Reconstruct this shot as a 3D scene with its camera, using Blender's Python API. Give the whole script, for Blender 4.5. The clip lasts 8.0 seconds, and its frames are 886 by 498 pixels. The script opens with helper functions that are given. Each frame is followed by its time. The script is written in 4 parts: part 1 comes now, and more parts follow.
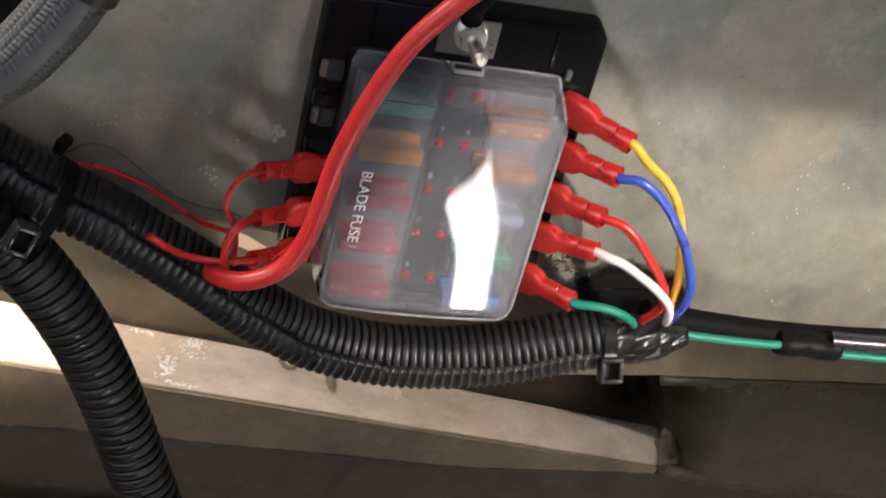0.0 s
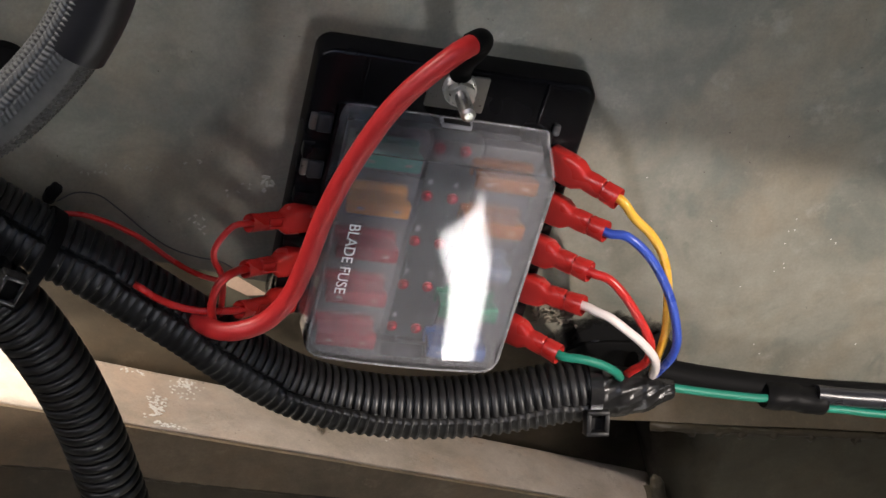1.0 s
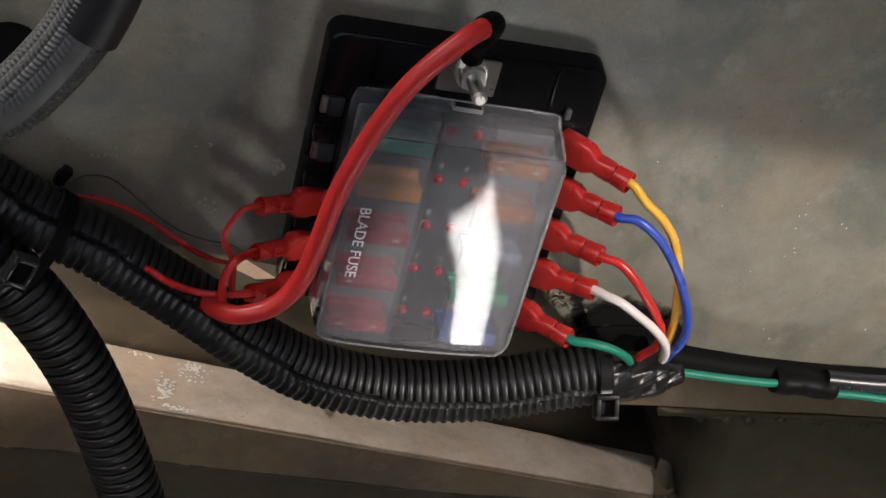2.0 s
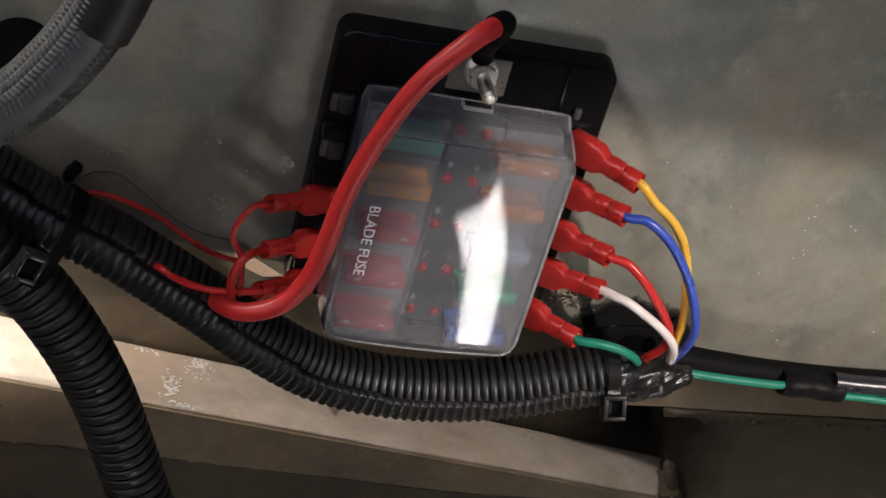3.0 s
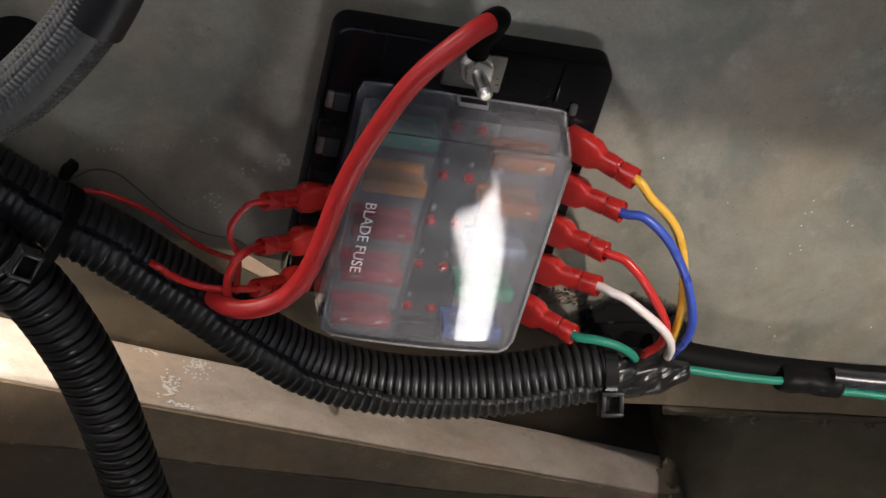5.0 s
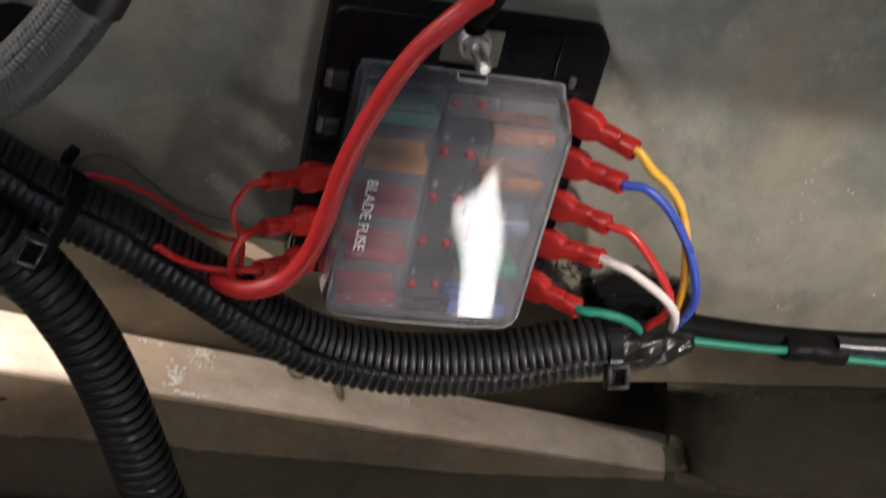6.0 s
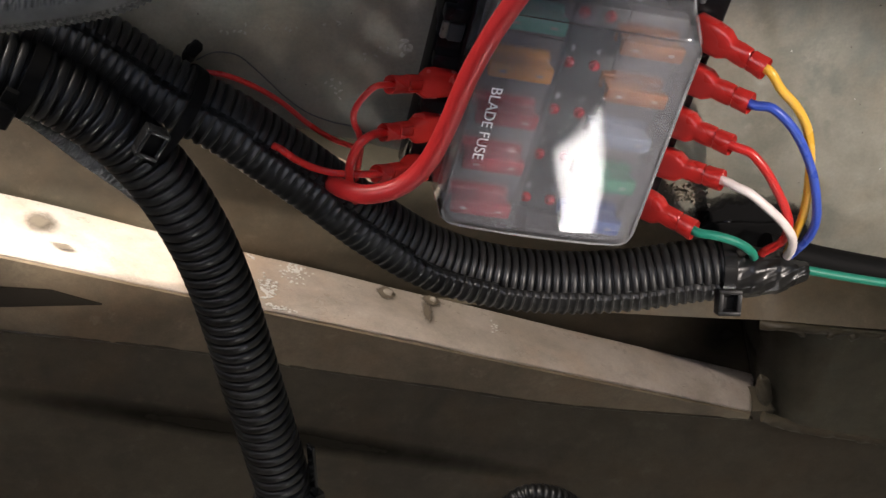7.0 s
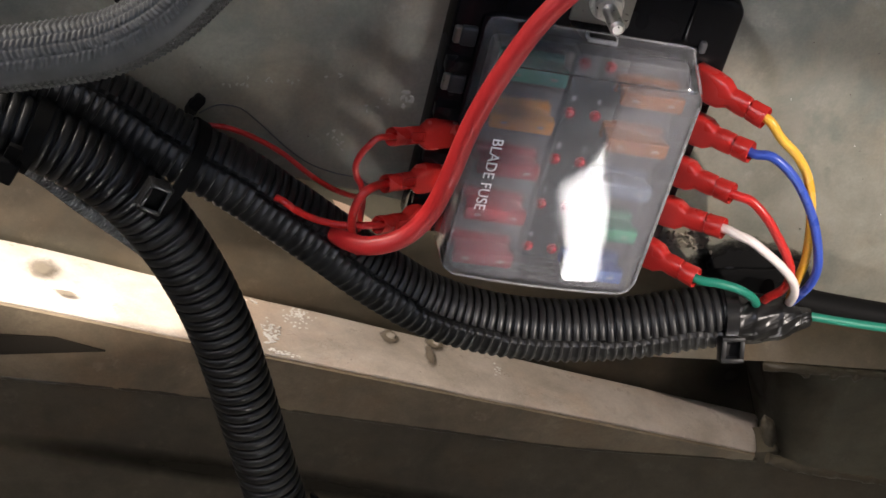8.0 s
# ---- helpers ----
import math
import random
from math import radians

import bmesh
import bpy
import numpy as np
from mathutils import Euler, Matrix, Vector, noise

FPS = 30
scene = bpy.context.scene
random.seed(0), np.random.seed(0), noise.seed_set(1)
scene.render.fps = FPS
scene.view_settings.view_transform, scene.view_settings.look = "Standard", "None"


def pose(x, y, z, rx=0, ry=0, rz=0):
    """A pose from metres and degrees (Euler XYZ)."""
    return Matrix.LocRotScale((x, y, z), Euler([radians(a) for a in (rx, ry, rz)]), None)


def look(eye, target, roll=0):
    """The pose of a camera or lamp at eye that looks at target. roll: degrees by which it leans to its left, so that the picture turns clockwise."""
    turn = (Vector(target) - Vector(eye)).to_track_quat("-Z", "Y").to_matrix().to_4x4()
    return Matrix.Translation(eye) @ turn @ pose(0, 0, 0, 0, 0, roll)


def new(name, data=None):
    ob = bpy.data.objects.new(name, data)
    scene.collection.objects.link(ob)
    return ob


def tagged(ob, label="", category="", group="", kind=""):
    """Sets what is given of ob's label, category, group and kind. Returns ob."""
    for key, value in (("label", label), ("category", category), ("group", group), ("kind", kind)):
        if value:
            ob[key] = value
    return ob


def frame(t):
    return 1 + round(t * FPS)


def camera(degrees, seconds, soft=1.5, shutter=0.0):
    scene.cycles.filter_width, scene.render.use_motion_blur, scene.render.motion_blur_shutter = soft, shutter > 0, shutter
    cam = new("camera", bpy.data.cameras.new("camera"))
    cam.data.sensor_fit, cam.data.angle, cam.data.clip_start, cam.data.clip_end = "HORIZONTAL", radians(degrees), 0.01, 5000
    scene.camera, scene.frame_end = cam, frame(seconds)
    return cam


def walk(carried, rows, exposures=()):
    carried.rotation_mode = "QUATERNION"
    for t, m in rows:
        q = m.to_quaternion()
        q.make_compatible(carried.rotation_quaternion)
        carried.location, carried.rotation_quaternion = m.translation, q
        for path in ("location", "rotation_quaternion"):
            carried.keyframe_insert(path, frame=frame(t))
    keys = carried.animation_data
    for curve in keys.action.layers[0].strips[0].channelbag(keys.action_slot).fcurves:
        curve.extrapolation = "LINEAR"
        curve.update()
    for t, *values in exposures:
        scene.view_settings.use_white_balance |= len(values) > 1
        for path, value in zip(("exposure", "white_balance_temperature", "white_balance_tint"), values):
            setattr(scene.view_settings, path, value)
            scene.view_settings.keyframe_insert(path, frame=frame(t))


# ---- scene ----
# ---- camera ----
cam = camera(35.0, 8.0, shutter=0.25)
ROWS = [
    (0.0, -0.0519, -0.3664, 1.2334, 54.09, -0.00, -8.80),
    (0.2, -0.0497, -0.3660, 1.2357, 54.95, -0.44, -9.21),
    (0.3, -0.0488, -0.3658, 1.2367, 54.87, -0.61, -8.76),
    (0.5, -0.0480, -0.3653, 1.2383, 55.02, -0.78, -8.61),
    (0.7, -0.0481, -0.3648, 1.2392, 54.99, -0.73, -8.52),
    (1.0, -0.0484, -0.3644, 1.2395, 55.35, -0.62, -8.47),
    (1.2, -0.0484, -0.3647, 1.2391, 55.20, -0.60, -8.88),
    (1.5, -0.0484, -0.3653, 1.2385, 55.05, -0.57, -8.57),
    (1.7, -0.0490, -0.3642, 1.2391, 54.77, -0.54, -8.39),
    (3.0, -0.0510, -0.3636, 1.2389, 54.67, -0.89, -7.77),
    (3.5, -0.0507, -0.3639, 1.2388, 54.75, -0.93, -7.84),
    (4.0, -0.0506, -0.3640, 1.2378, 54.71, -0.95, -7.71),
    (5.3, -0.0496, -0.3649, 1.2376, 54.83, -0.44, -8.21),
    (5.5, -0.0498, -0.3645, 1.2385, 55.13, -0.30, -8.50),
    (5.8, -0.0502, -0.3667, 1.2368, 55.45, 0.19, -8.55),
    (5.9, -0.0506, -0.3677, 1.2356, 55.28, 0.39, -8.62),
    (6.0, -0.0513, -0.3683, 1.2343, 54.45, 0.54, -8.76),
    (6.1, -0.0523, -0.3686, 1.2328, 53.13, 0.60, -8.16),
    (6.2, -0.0537, -0.3688, 1.2313, 53.30, 0.56, -7.74),
    (6.3, -0.0553, -0.3689, 1.2298, 53.44, 0.45, -7.86),
    (6.4, -0.0571, -0.3689, 1.2283, 52.92, 0.30, -7.29),
    (6.5, -0.0590, -0.3689, 1.2270, 53.03, 0.16, -6.92),
    (6.7, -0.0629, -0.3686, 1.2250, 52.54, -0.04, -5.26),
    (7.0, -0.0673, -0.3677, 1.2238, 52.12, 0.05, -5.18),
    (7.2, -0.0685, -0.3671, 1.2240, 52.43, 0.34, -5.71),
    (7.5, -0.0688, -0.3663, 1.2249, 52.71, 0.63, -5.31),
    (8.0, -0.0670, -0.3657, 1.2282, 53.52, 0.43, -5.33),
]
# the clip's camera settles its brightness
EXPOSURES = [(0.0, 0.54), (0.5, 0.33), (1.0, 0.08), (1.5, -0.12), (3.0, -0.23), (3.5, -0.19), (4.0, -0.2), (5.5, -0.2), (6.0, -0.13), (6.5, -0.1), (7.0, 0.0), (7.5, 0.12), (8.0, 0.16)]
walk(cam, [(t, pose(x, y, z, rx, ry, rz)) for t, x, y, z, rx, ry, rz in ROWS],
     [(t, 0.98 + e) for t, e in EXPOSURES])

# ---- world and light ----
world = bpy.data.worlds.new("world")
scene.world = world
world.use_nodes = True
sky = world.node_tree.nodes.new("ShaderNodeTexSky")
sky.sky_type, sky.sun_disc = "NISHITA", False
sky.dust_density, sky.ozone_density = 3.0, 0.6
SUN_WAY = Vector((-0.42, -0.33, 0.845)).normalized()          # towards the sun
sky.sun_elevation = math.asin(SUN_WAY.z)
sky.sun_rotation = math.atan2(SUN_WAY.x, SUN_WAY.y)
world.node_tree.links.new(sky.outputs[0], world.node_tree.nodes["Background"].inputs[0])
world.node_tree.nodes["Background"].inputs[1].default_value = 0.245


def lamp(name, kind, at, target, energy, colour, **more):
    data = bpy.data.lights.new(name, kind)
    data.energy, data.color = energy, colour
    if kind == "SUN":
        data.angle = more["angle"]
    else:
        data.shape, data.size, data.size_y = "RECTANGLE", more["size"], more["size_y"]
    ob = new(name, data)
    ob.matrix_world = look(at, target)
    return ob


lamp("sun", "SUN", SUN_WAY * 3 + Vector((0, 0, 1)), (0, 0, 1), 5.0, (1.0, 0.97, 0.93), angle=radians(0.5))
# key lamp beyond the side opening, and a fill lamp added above the bar
lamp("right_key_lamp", "AREA", (1.5, -1.5, 1.7), (0.1, 0, 0.98), 28.5, (1.0, 0.88, 0.80), size=0.045, size_y=0.045)
bar_fill = lamp("bar_fill_lamp", "AREA", (-0.47, 0.113, 1.602), (-0.47, 0.1129, 0.8), 1.9, (1.0, 0.90, 0.80), size=0.2, size_y=0.025)
bar_fill.data.spread = radians(100)          # narrowed so that the bar's right end falls darker


# ---- materials ----
def material(name):
    m = bpy.data.materials.new(name)
    m.use_nodes = True
    nt = m.node_tree
    return m, nt, nt.nodes["Principled BSDF"]


def link(nt, a, b):
    nt.links.new(a, b)


def noise_node(nt, coord, scale, detail=4.0, rough=0.55):
    n = nt.nodes.new("ShaderNodeTexNoise")
    n.inputs["Scale"].default_value, n.inputs["Detail"].default_value, n.inputs["Roughness"].default_value = scale, detail, rough
    link(nt, coord, n.inputs["Vector"])
    return n


def ramp(nt, value, lo, hi, a, b):
    r = nt.nodes.new("ShaderNodeValToRGB")
    r.color_ramp.elements[0].position, r.color_ramp.elements[1].position = lo, hi
    r.color_ramp.elements[0].color, r.color_ramp.elements[1].color = (*a, 1), (*b, 1)
    link(nt, value, r.inputs[0])
    return r


def mix(nt, fac, a, b, blend="MIX"):
    n = nt.nodes.new("ShaderNodeMix")
    n.data_type, n.blend_type = "RGBA", blend
    for value, socket in ((fac, n.inputs[0]), (a, n.inputs[6]), (b, n.inputs[7])):
        if isinstance(value, (int, float)):
            socket.default_value = value
        elif isinstance(value, tuple):
            socket.default_value = (*value, 1)
        else:
            link(nt, value, socket)
    return n.outputs[2]


def bump(nt, bsdf, height, strength, distance):
    b = nt.nodes.new("ShaderNodeBump")
    b.inputs["Strength"].default_value, b.inputs["Distance"].default_value = strength, distance
    link(nt, height, b.inputs["Height"])
    link(nt, b.outputs[0], bsdf.inputs["Normal"])


def painted_metal(name, base, dark, light, rough, cool=0.5):
    """Old painted sheet steel: broad tone changes, cool stains, worn blotches, streaks and grain."""
    m, nt, bsdf = material(name)
    tc = nt.nodes.new("ShaderNodeTexCoord").outputs["Object"]
    broad = noise_node(nt, tc, 19, 6, 0.62)
    broad.inputs["Distortion"].default_value = 0.6
    stain = noise_node(nt, tc, 34, 6, 0.62)
    stain.inputs["Distortion"].default_value = 0.9
    worn = noise_node(nt, tc, 58, 7, 0.7)
    mid = noise_node(nt, tc, 75, 6, 0.7)
    fine = noise_node(nt, tc, 900, 3, 0.6)
    grey = tuple(x * f for x, f in zip(dark, (0.90, 0.925, 0.935)))
    c = mix(nt, ramp(nt, broad.outputs[0], 0.40, 0.61, (0, 0, 0), (1, 1, 1)).outputs[0], dark, base)
    c = mix(nt, ramp(nt, stain.outputs[0], 0.54, 0.68, (0, 0, 0), (cool,) * 3).outputs[0], c, grey)
    rust = noise_node(nt, tc, 21, 5, 0.6)
    brown = tuple(x * f for x, f in zip(base, (1.0, 0.86, 0.74)))
    c = mix(nt, ramp(nt, rust.outputs[0], 0.47, 0.66, (0, 0, 0), (0.7,) * 3).outputs[0], c, brown)
    c = mix(nt, ramp(nt, worn.outputs[0], 0.58, 0.70, (0, 0, 0), (0.6,) * 3).outputs[0], c, light)
    mp = nt.nodes.new("ShaderNodeMapping")
    mp.inputs["Scale"].default_value, mp.inputs["Rotation"].default_value = (8, 8, 50), (0, radians(-12), 0)
    link(nt, tc, mp.inputs["Vector"])
    s = noise_node(nt, mp.outputs[0], 2.2, 4, 0.6)
    c = mix(nt, ramp(nt, s.outputs[0], 0.5, 0.72, (0, 0, 0), (0.12,) * 3).outputs[0], c, light)
    c = mix(nt, 0.46, c, ramp(nt, mid.outputs[0], 0.25, 0.75, (0.3,) * 3, (0.7,) * 3).outputs[0], "OVERLAY")
    c = mix(nt, 0.14, c, ramp(nt, fine.outputs[0], 0.3, 0.7, (0.25,) * 3, (0.75,) * 3).outputs[0], "OVERLAY")
    link(nt, c, bsdf.inputs["Base Color"])
    r = ramp(nt, worn.outputs[0], 0.3, 0.7, (rough + 0.12,) * 3, (rough - 0.1,) * 3)
    link(nt, r.outputs[0], bsdf.inputs["Roughness"])
    bump(nt, bsdf, worn.outputs[0], 0.10, 0.0007)
    return m


def plastic(name, colour, rough, grain=0.15, scale=500, wear=None, gloss=0.5):
    m, nt, bsdf = material(name)
    tc = nt.nodes.new("ShaderNodeTexCoord").outputs["Object"]
    n = noise_node(nt, tc, scale, 4)
    broad = noise_node(nt, tc, scale / 9, 3)
    dark = tuple(x * (1 - grain) for x in colour)
    lite = wear or tuple(min(1, x * (1 + grain)) for x in colour)
    c = mix(nt, broad.outputs[0], dark, lite)
    link(nt, c, bsdf.inputs["Base Color"])
    r = ramp(nt, broad.outputs[0], 0.3, 0.7, (max(0.03, rough - 0.07),) * 3, (rough + 0.1,) * 3)
    link(nt, r.outputs[0], bsdf.inputs["Roughness"])
    bsdf.inputs["Specular IOR Level"].default_value = gloss
    bump(nt, bsdf, n.outputs[0], 0.12, 0.0002)
    return m


def metal(name, colour, rough):
    m, nt, bsdf = material(name)
    tc = nt.nodes.new("ShaderNodeTexCoord").outputs["Object"]
    n = noise_node(nt, tc, 900, 4)
    link(nt, mix(nt, n.outputs[0], tuple(x * 0.8 for x in colour), colour), bsdf.inputs["Base Color"])
    link(nt, ramp(nt, n.outputs[0], 0.3, 0.7, (rough * 0.7,) * 3, (rough * 1.4,) * 3).outputs[0], bsdf.inputs["Roughness"])
    bsdf.inputs["Metallic"].default_value = 1.0
    bump(nt, bsdf, n.outputs[0], 0.1, 0.0002)
    return m


def clear_cover(name, gloss=True):
    """Moulded clear polycarbonate: see-through with a little haze and a glossy skin."""
    m, nt, bsdf = material(name)
    out = nt.nodes["Material Output"]
    nt.nodes.remove(bsdf)
    tc = nt.nodes.new("ShaderNodeTexCoord").outputs["Object"]
    clear = nt.nodes.new("ShaderNodeBsdfTransparent")
    clear.inputs[0].default_value = (0.93, 0.94, 0.95, 1)
    haze = nt.nodes.new("ShaderNodeBsdfDiffuse")
    haze.inputs[0].default_value = (0.56, 0.57, 0.61, 1)
    scuff = noise_node(nt, tc, 45, 5)
    body = nt.nodes.new("ShaderNodeMixShader")
    link(nt, ramp(nt, scuff.outputs[0], 0.3, 0.75, (0.065,) * 3, (0.10,) * 3).outputs[0], body.inputs[0])
    link(nt, clear.outputs[0], body.inputs[1])
    link(nt, haze.outputs[0], body.inputs[2])
    if not gloss:
        link(nt, body.outputs[0], out.inputs["Surface"])
        return m
    skin = nt.nodes.new("ShaderNodeBsdfGlossy")
    skin.inputs["Roughness"].default_value = 0.05
    b = nt.nodes.new("ShaderNodeBump")
    b.inputs["Strength"].default_value, b.inputs["Distance"].default_value = 0.05, 0.0010
    link(nt, noise_node(nt, tc, 28, 1).outputs[0], b.inputs["Height"])
    link(nt, b.outputs[0], skin.inputs["Normal"])
    fres = nt.nodes.new("ShaderNodeFresnel")
    fres.inputs["IOR"].default_value = 1.5
    top = nt.nodes.new("ShaderNodeMixShader")
    link(nt, fres.outputs[0], top.inputs[0])
    link(nt, body.outputs[0], top.inputs[1])
    link(nt, skin.outputs[0], top.inputs[2])
    link(nt, top.outputs[0], out.inputs["Surface"])
    return m


def frosted(name, haze_lo=0.04, haze_hi=0.07):
    """A frosted zone of the clear cover: it scatters what is seen through it."""
    m, nt, bsdf = material(name)
    nt.nodes.remove(bsdf)
    tc = nt.nodes.new("ShaderNodeTexCoord").outputs["Object"]
    through_it = nt.nodes.new("ShaderNodeBsdfRefraction")
    through_it.inputs["Color"].default_value = (0.97, 0.97, 0.98, 1)
    through_it.inputs["Roughness"].default_value, through_it.inputs["IOR"].default_value = 0.25, 1.45
    haze = nt.nodes.new("ShaderNodeBsdfDiffuse")
    haze.inputs[0].default_value = (0.55, 0.53, 0.56, 1)
    body = nt.nodes.new("ShaderNodeMixShader")
    link(nt, ramp(nt, noise_node(nt, tc, 60, 4).outputs[0], 0.3, 0.7, (haze_lo,) * 3, (haze_hi,) * 3).outputs[0], body.inputs[0])
    link(nt, through_it.outputs[0], body.inputs[1])
    link(nt, haze.outputs[0], body.inputs[2])
    link(nt, body.outputs[0], nt.nodes["Material Output"].inputs["Surface"])
    return m


def pale_edge(name):
    """Painted gleam of clear plastic at a moulded edge: half see-through, half milky."""
    m, nt, bsdf = material(name)
    clear = nt.nodes.new("ShaderNodeBsdfTransparent")
    bsdf.inputs["Base Color"].default_value, bsdf.inputs["Roughness"].default_value = (0.75, 0.76, 0.78, 1), 0.12
    both = nt.nodes.new("ShaderNodeMixShader")
    tc = nt.nodes.new("ShaderNodeTexCoord").outputs["Object"]
    link(nt, ramp(nt, noise_node(nt, tc, 120, 3).outputs[0], 0.3, 0.7, (0.10,) * 3, (0.26,) * 3).outputs[0], both.inputs[0])
    link(nt, clear.outputs[0], both.inputs[1])
    link(nt, bsdf.outputs[0], both.inputs[2])
    link(nt, both.outputs[0], nt.nodes["Material Output"].inputs["Surface"])
    return m


def braid(name, dark=(0.036, 0.037, 0.036), pale=(0.104, 0.105, 0.102)):
    m, nt, bsdf = material(name)
    tc = nt.nodes.new("ShaderNodeTexCoord").outputs["Object"]
    n = noise_node(nt, tc, 260, 4)
    link(nt, mix(nt, n.outputs[0], dark, pale), bsdf.inputs["Base Color"])
    bsdf.inputs["Roughness"].default_value = 0.5
    bump(nt, bsdf, n.outputs[0], 0.3, 0.0004)
    return m


def glow(name, colour, strength):
    """Bright outdoors, its strength uneven in soft streaks."""
    m, nt, bsdf = material(name)
    tc = nt.nodes.new("ShaderNodeTexCoord").outputs["Object"]
    mp = nt.nodes.new("ShaderNodeMapping")
    mp.inputs["Scale"].default_value, mp.inputs["Rotation"].default_value = (26, 1, 3), (0, radians(-14), 0)
    link(nt, tc, mp.inputs["Vector"])
    n = noise_node(nt, mp.outputs[0], 1.0, 5, 0.6)
    e = nt.nodes.new("ShaderNodeEmission")
    e.inputs[0].default_value = (*colour, 1)
    link(nt, ramp(nt, n.outputs[0], 0.32, 0.46, (strength * 0.72,) * 3, (strength,) * 3).outputs[0], e.inputs[1])
    link(nt, e.outputs[0], nt.nodes["Material Output"].inputs["Surface"])
    return m


def dark_patch(name, colour, at, turn, size, grain=170, ragged=0.9, thin=(0.56, 0.76)):
    """A soft dark patch that thins out unevenly round its middle, for stains and painted shade."""
    m, nt, bsdf = material(name)
    tc = nt.nodes.new("ShaderNodeTexCoord").outputs["Object"]
    mp = nt.nodes.new("ShaderNodeMapping")
    mp.vector_type = "TEXTURE"
    mp.inputs["Location"].default_value, mp.inputs["Rotation"].default_value, mp.inputs["Scale"].default_value = at, (0, turn, 0), size
    link(nt, tc, mp.inputs["Vector"])
    far = nt.nodes.new("ShaderNodeVectorMath")
    far.operation = "LENGTH"
    link(nt, mp.outputs[0], far.inputs[0])
    add = nt.nodes.new("ShaderNodeMath")
    add.operation = "MULTIPLY_ADD"
    add.inputs[1].default_value = ragged
    link(nt, noise_node(nt, tc, grain, 6, 0.7).outputs[0], add.inputs[0])
    link(nt, far.outputs["Value"], add.inputs[2])
    half = nt.nodes.new("ShaderNodeMath")
    half.operation = "MULTIPLY"
    half.inputs[1].default_value = 0.5
    link(nt, add.outputs[0], half.inputs[0])
    cover_it = ramp(nt, half.outputs[0], *thin, (1, 1, 1), (0, 0, 0))
    bsdf.inputs["Base Color"].default_value, bsdf.inputs["Roughness"].default_value = (*colour, 1), 0.6
    bsdf.inputs["Specular IOR Level"].default_value = 0.1
    clear = nt.nodes.new("ShaderNodeBsdfTransparent")
    both = nt.nodes.new("ShaderNodeMixShader")
    link(nt, cover_it.outputs[0], both.inputs[0])
    link(nt, clear.outputs[0], both.inputs[1])
    link(nt, bsdf.outputs[0], both.inputs[2])
    link(nt, both.outputs[0], nt.nodes["Material Output"].inputs["Surface"])
    return m


M_PANEL = painted_metal("grey_painted_steel", (0.262, 0.249, 0.200), (0.160, 0.165, 0.137), (0.355, 0.332, 0.278), 0.44, 0.8)
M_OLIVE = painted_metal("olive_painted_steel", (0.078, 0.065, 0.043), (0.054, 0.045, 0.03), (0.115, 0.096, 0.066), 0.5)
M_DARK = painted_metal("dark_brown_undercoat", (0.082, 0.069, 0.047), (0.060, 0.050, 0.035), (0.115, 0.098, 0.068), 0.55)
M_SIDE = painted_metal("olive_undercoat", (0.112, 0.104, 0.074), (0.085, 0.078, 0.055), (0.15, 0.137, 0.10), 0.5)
M_BAR = painted_metal("worn_beige_steel", (0.55, 0.475, 0.405), (0.41, 0.347, 0.28), (0.69, 0.615, 0.55), 0.32)
M_SUN_SPOT = painted_metal("painted_sun_spot", (0.40, 0.27, 0.19), (0.32, 0.21, 0.15), (0.5, 0.36, 0.27), 0.5)
M_SHELL = painted_metal("dark_interior_paint", (0.16, 0.15, 0.13), (0.11, 0.105, 0.09), (0.2, 0.19, 0.17), 0.7)
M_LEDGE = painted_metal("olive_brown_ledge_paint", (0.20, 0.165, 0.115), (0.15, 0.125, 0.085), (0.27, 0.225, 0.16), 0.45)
M_LIP = painted_metal("brown_lip_tone", (0.255, 0.197, 0.130), (0.165, 0.126, 0.083), (0.36, 0.29, 0.20), 0.45)
M_WHITE_CHIP = plastic("white_glints_and_specks", (0.9, 0.87, 0.82), 0.1, 0.1, 400)
M_SCUFF_AND_LIGHT = plastic("pale_scuffs_and_light", (0.31, 0.30, 0.26), 0.7, 0.2, 400, None, 0.2)
M_BARSTAIN = plastic("brown_stain", (0.23, 0.18, 0.13), 0.4, 0.3, 400)
M_WELD = plastic("glossy_weld_paint", (0.36, 0.315, 0.26), 0.2, 0.25, 300)
M_GLUE = plastic("grey_brown_glue", (0.30, 0.265, 0.21), 0.4, 0.35, 400)
M_SLOT_SHADE = plastic("painted_slot_shade", (0.028, 0.023, 0.017), 0.65, 0.3, 200, None, 0.2)
M_STAIN = plastic("dark_oily_stain", (0.10, 0.085, 0.065), 0.5, 0.3, 400)
M_BLACK = plastic("black_moulded_plastic", (0.005, 0.005, 0.006), 0.24, 0.3, 300, None, 0.2)
M_LOOM = plastic("black_corrugated_polyethylene", (0.011, 0.011, 0.011), 0.38, 0.3, 300, None, 0.45)
M_HOSESLEEVE = plastic("black_rubber_sleeve", (0.012, 0.012, 0.014), 0.42, 0.3, 300, None, 0.4)
M_TAPE = plastic("black_vinyl_tape", (0.006, 0.006, 0.006), 0.2, 0.3, 200, None, 0.38)
M_DULLTAPE = plastic("black_cloth_tape", (0.006, 0.006, 0.006), 0.45, 0.3, 200, None, 0.08)
M_RUBBER = plastic("black_rubber", (0.006, 0.006, 0.006), 0.6, 0.3, 200, None, 0.06)
M_TIE = plastic("black_nylon", (0.012, 0.012, 0.012), 0.2, 0.2, 300)
